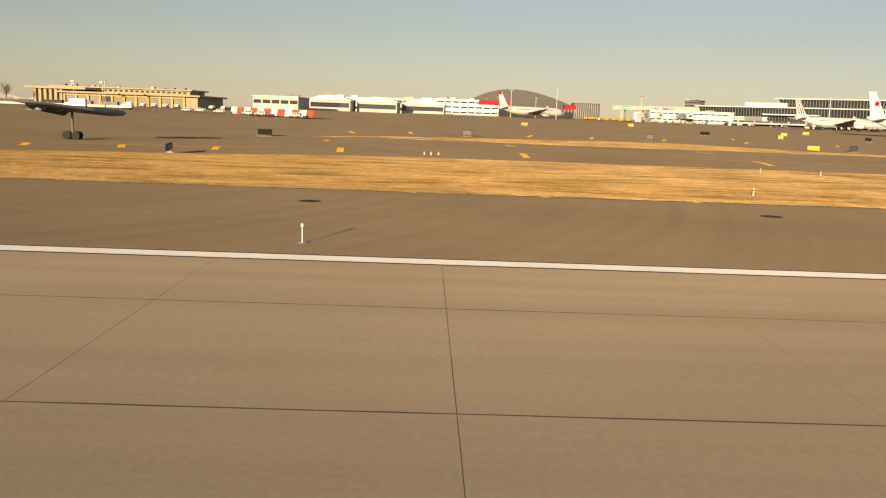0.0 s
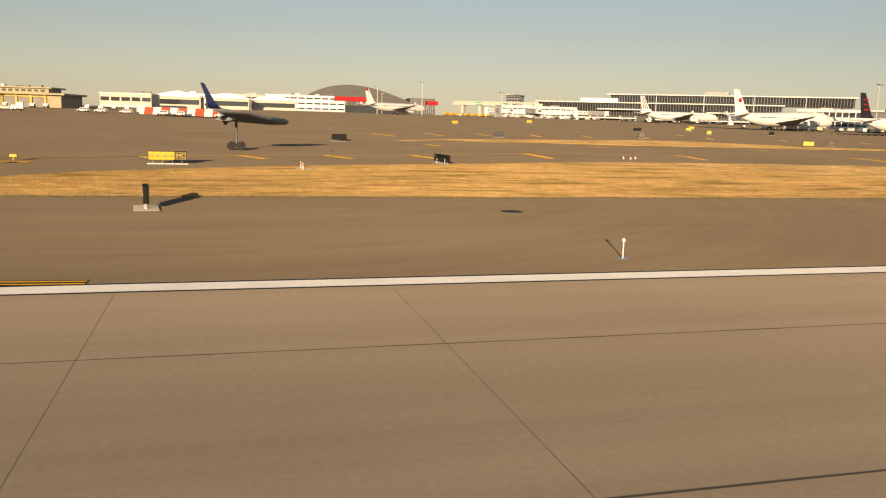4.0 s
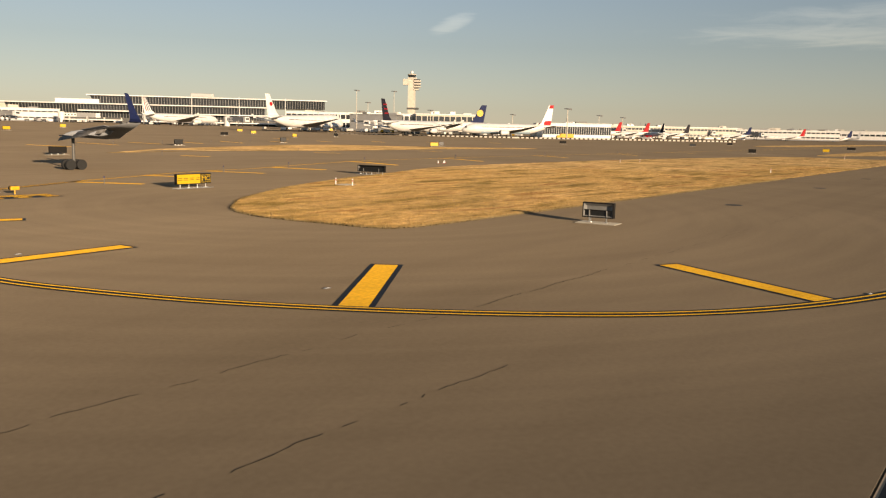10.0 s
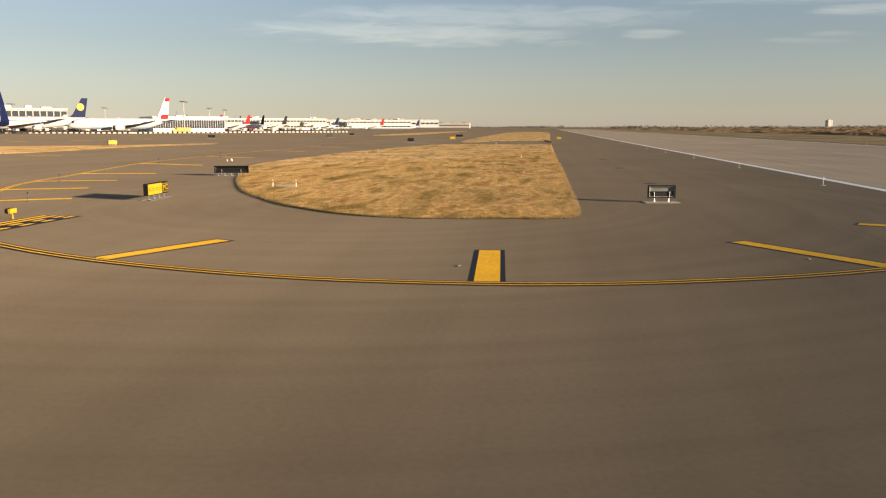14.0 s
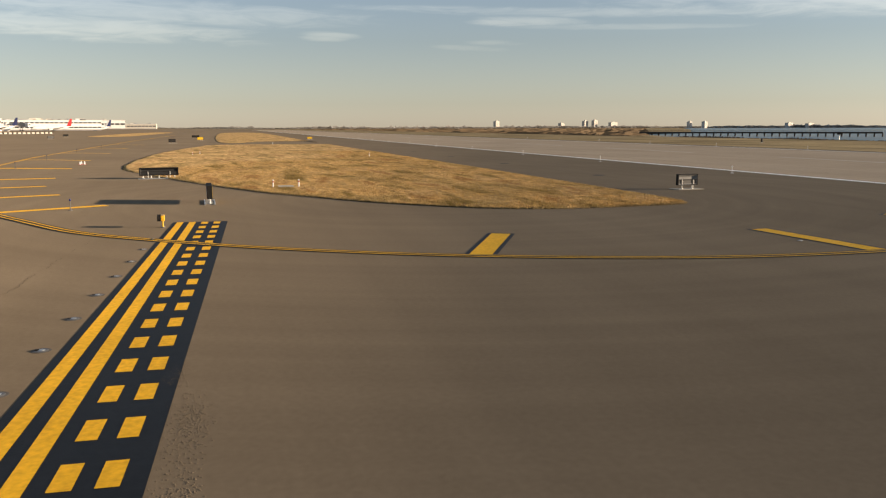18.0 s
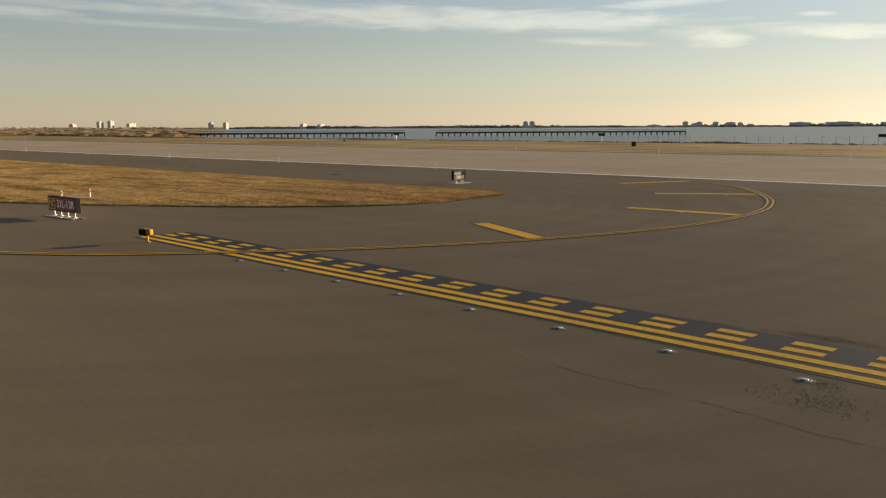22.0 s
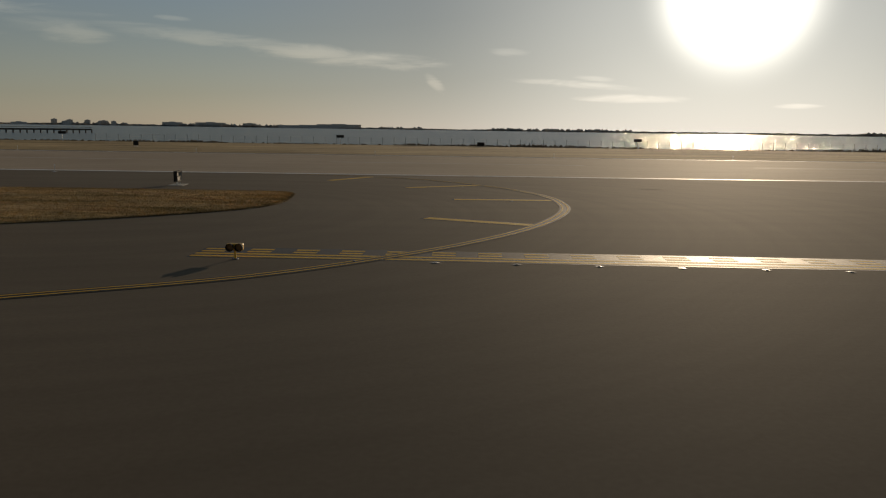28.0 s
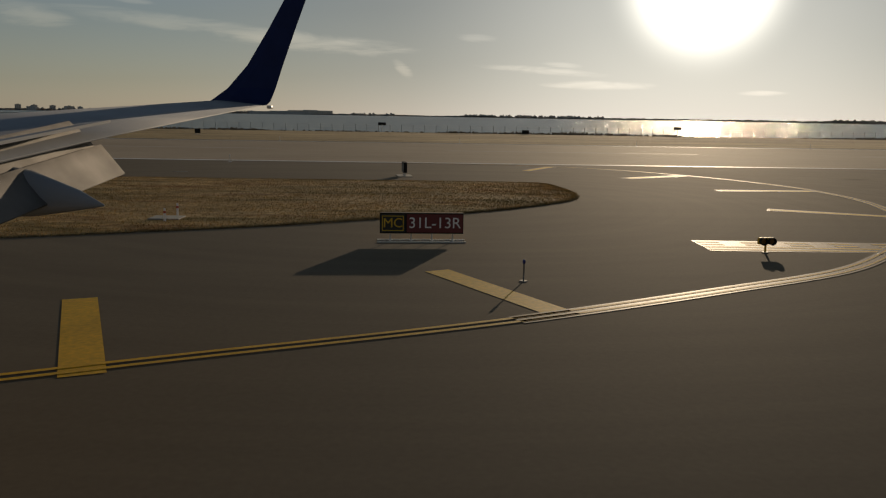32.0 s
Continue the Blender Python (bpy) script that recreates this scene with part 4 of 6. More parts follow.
    if logo:
        colour, size, round_ = logo
        cx, cz = -.44 * L, hc + R + (fz - hc - R) * .52
        for s in (-1, 1):
            if round_ == "stripes":
                za, zb = hc + R * 1.5, fz - .1
                for q in range(4):
                    xa, xb = (-.378 - .024 * q) * L, (-.4555 - .0115 * q) * L
                    wa, wb = .010 * L, .005 * L
                    part("tail_stripe", loft([[(xa, s * .29, za), (xa - wa, s * .29, za)], [(xb, s * .19, zb), (xb - wb, s * .19, zb)]], closed=False, cap=False), RED if q == 3 else colour, f)
            elif round_ == "dots":
                for q in range(9):
                    dx, dz = (q % 3 - 1) * size * .55, (q // 3 - 1) * size * .95
                    part("tail_dot", tube((cx + dx - dz * .3, s * .26, cz + dz), (cx + dx - dz * .3, s * .33, cz + dz), size * .17, size * .17, 10), colour, f)
            elif round_:
                part("tail_emblem", tube((cx, s * .30, cz), (cx, s * .36, cz), size, size, 18), colour, f)
    if bands:
        def fin_at(z):
            (z0, a0, b0), (z1, a1, b1) = (secs[0], secs[1]) if z < secs[1][0] else (secs[1], secs[2])
            u = (z - z0) / (z1 - z0)
            return a0 + (a1 - a0) * u, b0 + (b1 - b0) * u
        for (u0, u1), colour in bands:
            za, zb = (secs[0][0] + (fz - secs[0][0]) * u for u in (u0, u1))
            rings = []
            for z in (za, zb):
                a, b = fin_at(z)
                rings.append([((a + .002) * L, 0, z), ((a + b) / 2 * L, .34, z), ((b - .001) * L, .09, z), ((b - .001) * L, -.09, z), ((a + b) / 2 * L, -.34, z)])
            part("tail_band", loft(rings), colour, f, "painted band round the fin")
    for s in (-1, 1):
        part("window_row", loft([[(u * L, s * R * 1.004 * math.cos(a), hc + R * 1.004 * math.sin(a)) for a in (radians(13), radians(19))] for u in (-.27, -.2, 0, .2, .30)], closed=False, cap=False), GLASS, t)
    part("cockpit_window", loft([[(u * L, R * r * math.cos(a) * 1.01, hc + R * dz + R * r * math.sin(a) * 1.01) for a in [radians(25 + 13 * j) for j in range(11)]] for u, r, dz in ((.455, .70, -.165), (.472, .55, -.235))], closed=False, cap=False), GLASS, t)
    return t


def out_to(x, y):
    """Places on the apron are set out from the middle of the turn."""
    return -45 + (x + 45) * 1.075, -10 + (y + 10) * 1.075


def facing(tail, heading, length):
    """The pose of an airliner whose fin tip stands over tail and whose nose points along heading."""
    h = Vector(heading).normalized()
    c = Vector(tail) + h * length * .485
    return Matrix.Translation((c.x, c.y, ground_z(c.y) + 0.02)) @ Matrix.Rotation(math.atan2(h.y, h.x), 4, "Z")


airliner(facing((220, 332), (1, .09), 64), 64, 3.2, 60, 19.6, 4, WHITE, "white four-engined airliner with a humped nose and red tail emblem", belly=GREY, logo=(RED, 1.1, True), hump=True)
airliner(facing((279, 534), (1, .06), 70), 70, 3.2, 62, 19.8, 2, WHITE, "white twin-engined airliner with striped tail at the terminal", logo=(NAVY, 3.0, "stripes"))
airliner(facing((77, 572), (.87, .5), 62), 62, 3.1, 60, 18.0, 2, WHITE, "white airliner with a red tail tip", bands=(((.86, 1.0), RED),))
airliner(facing((233, 263), (1, .15), 59), 59, 2.82, 58, 17.8, 2, BLACKFIN, "white airliner with a black tail dotted red", logo=(RED, 2.2, "dots"))
airliner(facing((353, 284), (-.75, .66), 66), 66, 3.0, 63, 18.6, 4, NAVY, "white airliner with a navy tail and yellow disc", logo=(SIGN_YELLOW, 2.1, True))
airliner(facing((334, 226), (-.75, .66), 52), 52, 2.8, 52, 18.4, 2, WHITE, "white airliner with a red-banded white tail and blue belly", belly=SKYBLUE, bands=(((.02, .24), RED), ((.84, 1.0), RED)))
for (x, y), hd, fin, label in (((520, 268), (-.6, .8), RED, "white airliner with a red fin at a far gate"), ((536, 252), (-.6, .8), RED, "white airliner with a red fin at a far gate"), ((546, 244), (.5, .86), BLACKFIN, "white airliner with a dark fin at a far gate"),
                               ((585, 238), (-.6, .8), BLACKFIN, "white airliner with a dark fin at a far gate"), ((690, 246), (-.5, .86), NAVY, "white airliner with a navy fin at a far gate"), ((704, 224), (-.5, .86), NAVY, "white airliner with a navy fin at a far gate"), ((760, 190), (-.5, .86), RED, "white airliner with a red fin at a far gate"), ((860, 168), (-.5, .86), NAVY, "white airliner with a navy fin at a far gate"),
                               ((1120, 205), (.1, 1), WHITE, "small white airliner on a far taxiway")):
    airliner(facing(out_to(x, y), hd, 40), 40, 1.95, 36, 12.5, 2, fin, label, logo=None)


# ---- terminals ----
def block(m, w, d, h, wall, label, floors=2, bays=12, roof=WHITE, name="terminal_building", eave=0.6, glassy=0.55, category="building", z0=-0.5, pane=GLASS):
    """A flat-roofed building: front on the x axis, depth to +y; each storey has a band of separate windows between piers."""
    t = thing(name, m, label, category)
    part("wall", box(-w / 2, w / 2, 0, d, z0, h), wall, t)
    part("roof", box(-w / 2 - eave, w / 2 + eave, -eave, d + eave, h, h + max(.5, h * .05), bevel=.08), roof, t)
    br = random.Random(int(w * 7 + h * 13))
    for k in range(max(2, int(w / 14))):
        rx, rw, rh = br.uniform(-w * .45, w * .45), br.uniform(1.2, 4.5), br.uniform(.8, 2.6)
        part("rooftop_unit", box(rx - rw, rx + rw, d * .2, d * .2 + 3, h, h + h * .05 + rh, bevel=.08), br.choice((GREY, WHITE, DULL, CREAM)), t)
    for k in range(max(1, int(w / 30))):
        rx = br.uniform(-w * .45, w * .45)
        part("vent_pipe", tube((rx, d * .3, h), (rx, d * .3, h + br.uniform(2, 4.5)), .18, .18, 6), GREY, t)
    part("plinth", box(-w / 2 - .1, w / 2 + .1, -.14, -.02, z0, min(1.0, h * .08)), GREY, t)
    fh = h / floors
    bw = w / bays
    shared = None
    for f in range(floors):
        for k in range(bays):
            if shared is None:
                p = part("window", box(-bw * .42, bw * .42, -.12, .1, fh * (1 - glassy) * .6, fh * ((1 - glassy) * .6 + glassy)), pane, t)
                shared = p.data
            else:
                p = new("window", shared); p.parent = t
            p.location = (-w / 2 + bw * (k + .5), 0, f * fh)
    return t


def at(x, y, yaw):
    x, y = out_to(x, y)
    return Matrix.Translation((x, y, ground_z(y))) @ Matrix.Rotation(radians(yaw), 4, "Z")


def glass_terminal():
    """The long glass terminal: two tiers of leaning mullioned glass under thin white roofs."""
    a, b = Vector((287, 763)), Vector((517, 585))
    w = (b - a).length
    yaw = math.degrees(math.atan2(b.y - a.y, b.x - a.x))
    t = thing("glass_terminal", Matrix.Translation((*((a + b) / 2), 4.5)) @ Matrix.Rotation(radians(yaw), 4, "Z"), "long glass terminal with white roof edges and dark mullioned front", "terminal")
    # podium takes a dark colour in place of the shadow beneath the terminal
    part("podium", box(-w / 2 + 6, w / 2, 2, 60, -1, 7), ROOF_DARK, t, "recessed ground floor coloured dark for the shadow under the front")
    for k in range(24):
        part("column", box(-w / 2 + 8 + 15 * k, -w / 2 + 9.2 + 15 * k, .4, 1.8, -1, 7), CREAM, t)
    shared = {}
    for tier, (x0, x1, y, z0, z1, lean) in enumerate(((-w / 2, w / 2 - 60, 0, 7, 19, 3), (-w / 2 + 70, w / 2, 14, 19.5, 27.5, 1.5))):
        part("glass_front", loft([[(x0 + 4, y + lean, z0), (x1, y + lean, z0), (x1, y + 40, z0), (x0 + 4, y + 40, z0)], [(x0, y, z1), (x1, y, z1), (x1, y + 40, z1), (x0, y + 40, z1)]]), GLASS, t, "dark tinted glass front")
        part("roof", box(x0 - 3, x1 + 2, y - 3, y + 44, z1, z1 + 1.0, bevel=.2), WHITE, t, "thin white roof slab")
        n = int((x1 - x0) / 2.6)
        for k in range(n):
            if tier not in shared:
                p = part("mullion", loft([[(dx, lean - .25 + dy, z0) for dx, dy in ((-.17, -.4), (.17, -.4), (.17, .2), (-.17, .2))], [(dx, -.25 + dy, z1) for dx, dy in ((-.17, -.4), (.17, -.4), (.17, .2), (-.17, .2))]]), GREY, t)
                shared[tier] = p.data
            else:
                p = new("mullion", shared[tier]); p.parent = t
            p.location = (x0 + 4 + k * 2.6, y, 0)
    for x0, x1, z in ((-w / 2 + 62, -w / 2 + 110, 12.5), (-w / 2 + 165, -w / 2 + 260, 11.0), (-w / 2 + 20, -w / 2 + 100, 4.0), (-w / 2 + 110, -w / 2 + 290, 3.5)):
        part("canopy", box(x0, x1, -8, 6, z, z + 1.1, bevel=.15), WHITE, t, "white projecting canopy")
    part("rooftop_unit", box(-w / 2 + 40, -w / 2 + 78, 12, 30, 20, 24, bevel=.2), WHITE, t)
    part("rooftop_unit", box(w / 2 - 130, w / 2 - 108, 10, 22, 28.5, 32, bevel=.2), GREY, t)
    for k in range(4):
        x = -w / 2 + 118 + 44 * k
        part("mast", tube((x, -4, 7), (x, -4, 29), .35, .25, 8), WHITE, t)
    return t


glass_terminal()
block(at(420, 452, -43), 120, 45, 14, WHITE, "low white concourse with a flat roof and dark window band", 2, 26, WHITE)
block(at(382, 400, -62), 38, 20, 12.5, GREY, "grey corrugated shed without windows on the apron", 1, 3, GREY, "apron_shed", glassy=.08)
block(at(470, 395, -45), 60, 30, 15, CREAM, "white boxy terminal block behind the parked airliners", 2, 12)
block(at(364, 224, -47), 44, 26, 9.0, WHITE, "gate building with a ribbed pale front", 1, 30, WHITE, "gate_building", glassy=.55)
block(at(650, 285, -45), 150, 45, 10.5, CREAM, "long pale concourse with rooftop frames", 2, 40, WHITE, glassy=.35)
block(at(785, 300, -70), 290, 40, 10, WHITE, "very long white concourse far along the apron", 2, 60, WHITE, glassy=.3)
block(at(1350, 330, -80), 260, 60, 15, WHITE, "far white hangar row beyond the taxiways", 1, 30, WHITE, "hangar", glassy=.2)
block(at(1900, 260, -88), 120, 50, 12, CREAM, "far pale cargo building on the horizon", 1, 14, WHITE, "hangar", glassy=.2)
# left part: tan garage with bays, white terminals, overpass


def fire_garage():
    """A long tan garage: a columned wing, a row of framed roller doors, and a set-back upper storey."""
    t = thing("fire_garage", at(-146, 413, -5) @ Matrix.Diagonal((1, 1, 0.76, 1)), "tan concrete garage with yellow-framed roller doors and flat roofs", "garage")
    part("hall", box(-30, 48, 1.2, 44, -.5, 8), TAN, t)
    part("hall_roof", box(-33, 50.5, -2.2, 45, 8, 9.3, bevel=.12), TAN, t, "deep overhanging roof slab")
    part("columned_wing", box(-48, -30, 4, 40, -.5, 10.6), TAN, t)
    part("wing_roof", box(-52, -16, -1.5, 42, 10.6, 12.2, bevel=.12), TAN, t, "deep overhanging roof slab")
    for k in range(6):
        part("column", box(-48 + 3.1 * k, -46.4 + 3.1 * k, .6, 2.2, -.5, 10.6), TAN, t)
    part("upper_storey", box(-44, 38, 16, 40, 9.3, 12.6), TAN, t)
    part("upper_roof", box(-46, 40, 14, 42, 12.6, 13.6, bevel=.12), TAN, t, "upper roof slab with parapet")
    for k in range(16):
        part("upper_window", box(-14 + 3.2 * k, -12 + 3.2 * k, 15.88, 16.02, 10.3, 11.8), GLASS, t)
    for k in range(11):
        x = -29.5 + 7.0 * k
        pier = part("pier", box(x - .55, x + .55, .2, 1.6, -.5, 8), DOOR_FRAME if k > 2 else TAN, t, "yellow painted pier between the doors" if k > 2 else "")
        if k < 10:
            door = part("roller_door", box(x + .9, x + 6.1, 1.05, 1.25, -.4, 6.4), GLASS if k == 3 else ROLLER, t, "dark open bay" if k == 3 else "grey roller door")
            part("lintel", box(x + .55, x + 6.45, .5, 1.3, 6.4, 7.2), DOOR_FRAME, door)
    g = random.Random(4)
    for k in range(14):
        x, w, h = g.uniform(-40, 38), g.uniform(.6, 2.4), g.uniform(.5, 1.8)
        part("rooftop_unit", box(x - w, x + w, 18, 21, 13.6, 13.6 + h, bevel=.06), g.choice((GREY, TAN, DULL, CREAM)), t)
    for x in (-38, -14, 24):
        part("aerial", tube((x, 20, 13.6), (x, 20, 22), .09, .05, 6), STEEL, t)
    return t


fire_garage()
for x, y, z0, w, d, h, label, cat in ((84, 690, 14.1, 28, 8, 6.0, "long red canopy in front of the arched hall", "canopy"), (134, 600, 12.1, 9, 6, 4.9, "red enclosed stair block beside the airliner", "gate structure")):
    t = thing("red_canopy" if cat == "canopy" else "red_gate_structure", Matrix.Translation((x, y, z0)), label, cat)
    part("panel", box(-w / 2, w / 2, 0, d, h * .35, h, bevel=.1), RED, t)
    for k in range(4):
        part("post", box(-w / 2 + .3 + (w - .9) * k / 3, -w / 2 + .6 + (w - .9) * k / 3, .4, .8, -1, h * .35), STEEL, t)
for x, y, w in ((-59, 640, 36), (-22, 655, 36), (16, 690, 40)):
    t = thing("vaulted_terminal", at(x, y, -4), "white terminal wing under a shallow vaulted roof", "building", "vaulted terminals")
    part("wall", box(-w / 2, w / 2, 0, 30, -1, 9), CREAM, t)
    part("window_band", box(-w / 2 + 1, w / 2 - 1, -.1, .1, 2.5, 6.5), GLASS, t)
    n = 10
    part("vault", loft([[(-w / 2 - 1 + (w + 2) * k / n, y0, 9 + 4 * math.sin(math.pi * k / n)) for k in range(n + 1)] + [(w / 2 + 1, y0, 8.6), (-w / 2 - 1, y0, 8.6)] for y0 in (-1.5, 31)]), WHITE, t, "pale vaulted roof")
block(at(-88, 560, -4), 35, 40, 9, CREAM, "pale warehouse behind the garage", 1, 5, WHITE, "warehouse", glassy=.3)
block(at(52, 785, -4), 82, 40, 16, WHITE, "white terminal with long dark ribbon windows", 3, 10, WHITE, glassy=.3)
block(at(-5, 790, -4), 38, 30, 15, CREAM, "cream curved-roof terminal wing", 2, 6, GREY, glassy=.4)
block(at(-52, 790, -4), 46, 30, 14, WHITE, "white terminal wing with a shaded front", 2, 7, WHITE, glassy=.4)
block(at(228, 616, -4), 70, 18, 10, WHITE, "white enclosed passenger bridge on columns", 2, 14, WHITE, "passenger_bridge", glassy=.2)
block(at(430, 1240, -40), 26, 20, 38, GREY, "distant grey hotel block", 8, 5, ROOF_DARK, "hotel")


def jet_bridge(x, y, yaw, reach):
    """A walkway from a round stair tower to a cab on wheels, reaching along +x."""
    t = thing("jet_bridge", at(x, y, yaw), "white passenger boarding bridge on wheeled legs", "boarding bridge", "boarding bridges")
    part("tower", tube((0, 0, -.3), (0, 0, 8.2), 2.4, 2.4, 14), WHITE, t)
    part("inner_tunnel", loft([[(xx, -1.5, 4.4), (xx, 1.5, 4.4), (xx, 1.5, 7.4), (xx, -1.5, 7.4)] for xx in (1.5, reach * .6)]), WHITE, t)
    part("outer_tunnel", loft([[(xx, -1.8, 4.1), (xx, 1.8, 4.1), (xx, 1.8, 7.7), (xx, -1.8, 7.7)] for xx in (reach * .45, reach)]), GREY, t)
    part("cab", box(reach, reach + 3.4, -2.2, 2.2, 3.8, 7.6, bevel=.3), WHITE, t)
    part("cab_window", box(reach + 3.4, reach + 3.46, -1.6, 1.6, 5.4, 6.8), GLASS, t)
    for s in (-1, 1):
        part("leg", box(reach * .75 - .3, reach * .75 + .3, s * 2 - .25, s * 2 + .25, .6, 5), STEEL, t)
        part("wheel", tube((reach * .75, s * 2 - .3, .6), (reach * .75, s * 2 + .3, .6), .6, .6, 12), RUBBER, t)
    for k in range(5):
        part("window", box(3 + reach * .09 * k, 4 + reach * .09 * k, -1.56, -1.5, 5.4, 6.5), GLASS, t)


for x, y, yaw, reach in ((190, 640, -60, 26), (214, 630, -75, 30), (250, 592, -40, 26), (300, 560, -100, 24), (345, 520, -95, 26), (318, 420, -130, 22), (352, 372, -150, 24), (385, 350, -140, 22), (345, 318, 170, 20), (420, 330, -150, 24), (560, 300, -110, 20), (600, 280, -120, 20), (690, 268, -120, 20), (735, 240, -110, 20)):
    jet_bridge(x, y, yaw, reach)


def apron_cart(x, y, yaw, w, material, proto={}):
    if material.name in proto:
        return copy_thing(proto[material.name], at(x, y, yaw))
    t = thing("baggage_cart", at(x, y, yaw), "small baggage cart with a square box on the apron", "cart", "baggage carts")
    part("bed", box(-w, w, -.8, .8, .4, .55), DARK, t)
    part("load", box(-w + .1, w - .1, -.75, .75, .55, 2.0, bevel=.08), material, t)
    for xx in (-w * .7, w * .7):
        for s in (-1, 1):
            part("wheel", tube((xx, s * .7 - .1, .25), (xx, s * .7 + .1, .25), .25, .25, 8), RUBBER, t)
    proto[material.name] = t
    return t


crnd = random.Random(31)
for cx, cy, n, sx, sy in ((200, 560, 22, 60, 14), (290, 520, 16, 40, 12), (280, 345, 20, 45, 10), (345, 285, 20, 40, 14), (420, 235, 18, 60, 14), (540, 235, 18, 80, 14)):
    for k in range(n):
        apron_cart(cx + crnd.uniform(-sx, sx), cy + crnd.uniform(-sy, sy) - .35 * sx * crnd.uniform(-.4, .4), crnd.uniform(0, 360), 1.6, crnd.choice((GREY, CREAM, DULL, WHITE, ROOF_DARK)))


def arch_hall():
    t = thing("arched_hall", at(134, 985, -5), "large hall under a dark arched metal roof", "hall")
    n = 16
    rings = []
    for y in (0, 60):
        rings.append([(-78 + 162 * k / n, y, 12 + 25 * math.sin(math.pi * (k / n) ** .8)) for k in range(n + 1)] + [(84, y, 10), (-78, y, 10)])
    part("roof", loft(rings), ROOF_DARK, t, "dark curved roof")
    part("wall", box(-72, 78, 4, 56, -1, 14), GLASS, t)
    part("side_block", box(70, 104, -6, 40, -1, 22), ROOF_DARK, t, "dark slatted block")
    for k in range(12):
        part("slat", box(71 + 2.7 * k, 71.6 + 2.7 * k, -6.5, -6, 2, 21), GREY, t)


arch_hall()


def overpass():
    t = thing("road_overpass", at(270, 790, -42), "pale concrete road viaduct on columns", "viaduct")
    part("deck", box(-75, 75, -6, 6, 13, 16), CREAM, t)
    part("parapet", box(-75, 75, -6.4, -6, 16, 17.4), CREAM, t)
    for k in range(7):
        part("column", box(-66 + 22 * k, -63 + 22 * k, -3, 3, -1, 13), CREAM, t)


overpass()
for x, y, w in ((176, 618, 6), (205, 640, 6)):
    t = thing("overhead_sign", at(x, y, -10), "green overhead road sign with white rows", "road sign", "green road signs")
    part("panel", box(-w / 2, w / 2, -.2, .2, 10, 12.6), GREEN, t)
    for k in (-.3, .05, .3):
        part("bar", box(k * w - .6, k * w + .6, -.26, -.21, 10.9, 11.5), LETTER_WHITE, t)
    for s in (-.4, .4):
        part("post", tube((s * w, .4, -.5), (s * w, .4, 13), .2, .2, 8), STEEL, t)


def control_tower():
    t = thing("control_tower", Matrix.Translation((1004, 872, 6)) @ Matrix.Rotation(radians(-52), 4, "Z"), "tall pale control tower with a side arm and louvred galleries", "control tower")
    part("shaft", loft([[(x * s, y * s, z) for x, y in ((-6.5, -6), (5, -6), (6.5, 0), (5, 6), (-6.5, 6))] for s, z in ((1.15, -1), (1.0, 24), (.95, 80))]), CREAM, t, "tapering pale concrete shaft")
    part("arm", box(-15, 6, -5, 5, 74, 84, bevel=.4), CREAM, t, "pale block that juts out to one side")
    for z0 in (66, 70.5, 75, 79.5):
        part("gallery", box(3, 15 if z0 > 68 else 12, -7, 7, z0, z0 + 2.2, bevel=.2), CREAM, t, "pale projecting gallery")
        part("louvre_band", box(4, 14 if z0 > 68 else 11, -6.6, 6.6, z0 + 2.2, z0 + 4.5), ROOF_DARK, t)
    part("cab_base", box(-7, 8, -6, 6, 84, 86.5, bevel=.3), CREAM, t)
    part("cab", loft([[(r * math.cos(a * math.pi / 4), r * math.sin(a * math.pi / 4), z) for a in range(8)] for r, z in ((5.4, 86.5), (7.0, 91))]), GLASS, t, "glazed cab")
    part("cab_roof", loft([[(r * math.cos(a * math.pi / 4), r * math.sin(a * math.pi / 4), z) for a in range(8)] for r, z in ((7.4, 91), (7.4, 92.2), (3, 93))]), CREAM, t)
    part("dome", loft([[(r * math.cos(a * math.pi / 5), r * math.sin(a * math.pi / 5), z) for a in range(10)] for r, z in ((2.2, 93), (2.8, 95), (2.0, 97), (.6, 98))]), WHITE, t, "white radar dome", smooth=True)
    part("ledge", box(-8, 12, -7.5, 7.5, 34, 37, bevel=.3), ROOF_DARK, t)


control_tower()


def light_mast(x, y, h):
    t = thing("light_mast", at(x, y, 0), "tall pale floodlight mast over the apron", "light mast", "light masts")
    w = min(1, h / 16)
    part("pole", tube((0, 0, -.3), (0, 0, h), .34 * w * w, .22 * w * w, 10), CREAM, t)
    part("crown", box(-1.6 * w ** 3, 1.6 * w ** 3, -1.6 * w ** 3, 1.6 * w ** 3, h, h + .5 * w, bevel=.1 * w), GREY, t)
    for s in (-1.2 * w ** 3, 0, 1.2 * w ** 3):
        part("floodlight", box(s - .35, s + .35, -1.9, -1.5, h - .5, h + .3), GREY, t)


for x, y, h in ((108, 534, 24), (77, 537, 20), (126, 778, 21), (165, 530, 19), (376, 411, 31), (410, 404, 32), (385, 408, 22), (322, 208, 17), (460, 329, 16), (392, 224, 15), (360, 330, 16), (505, 260, 16)):
    light_mast(x, y, h)


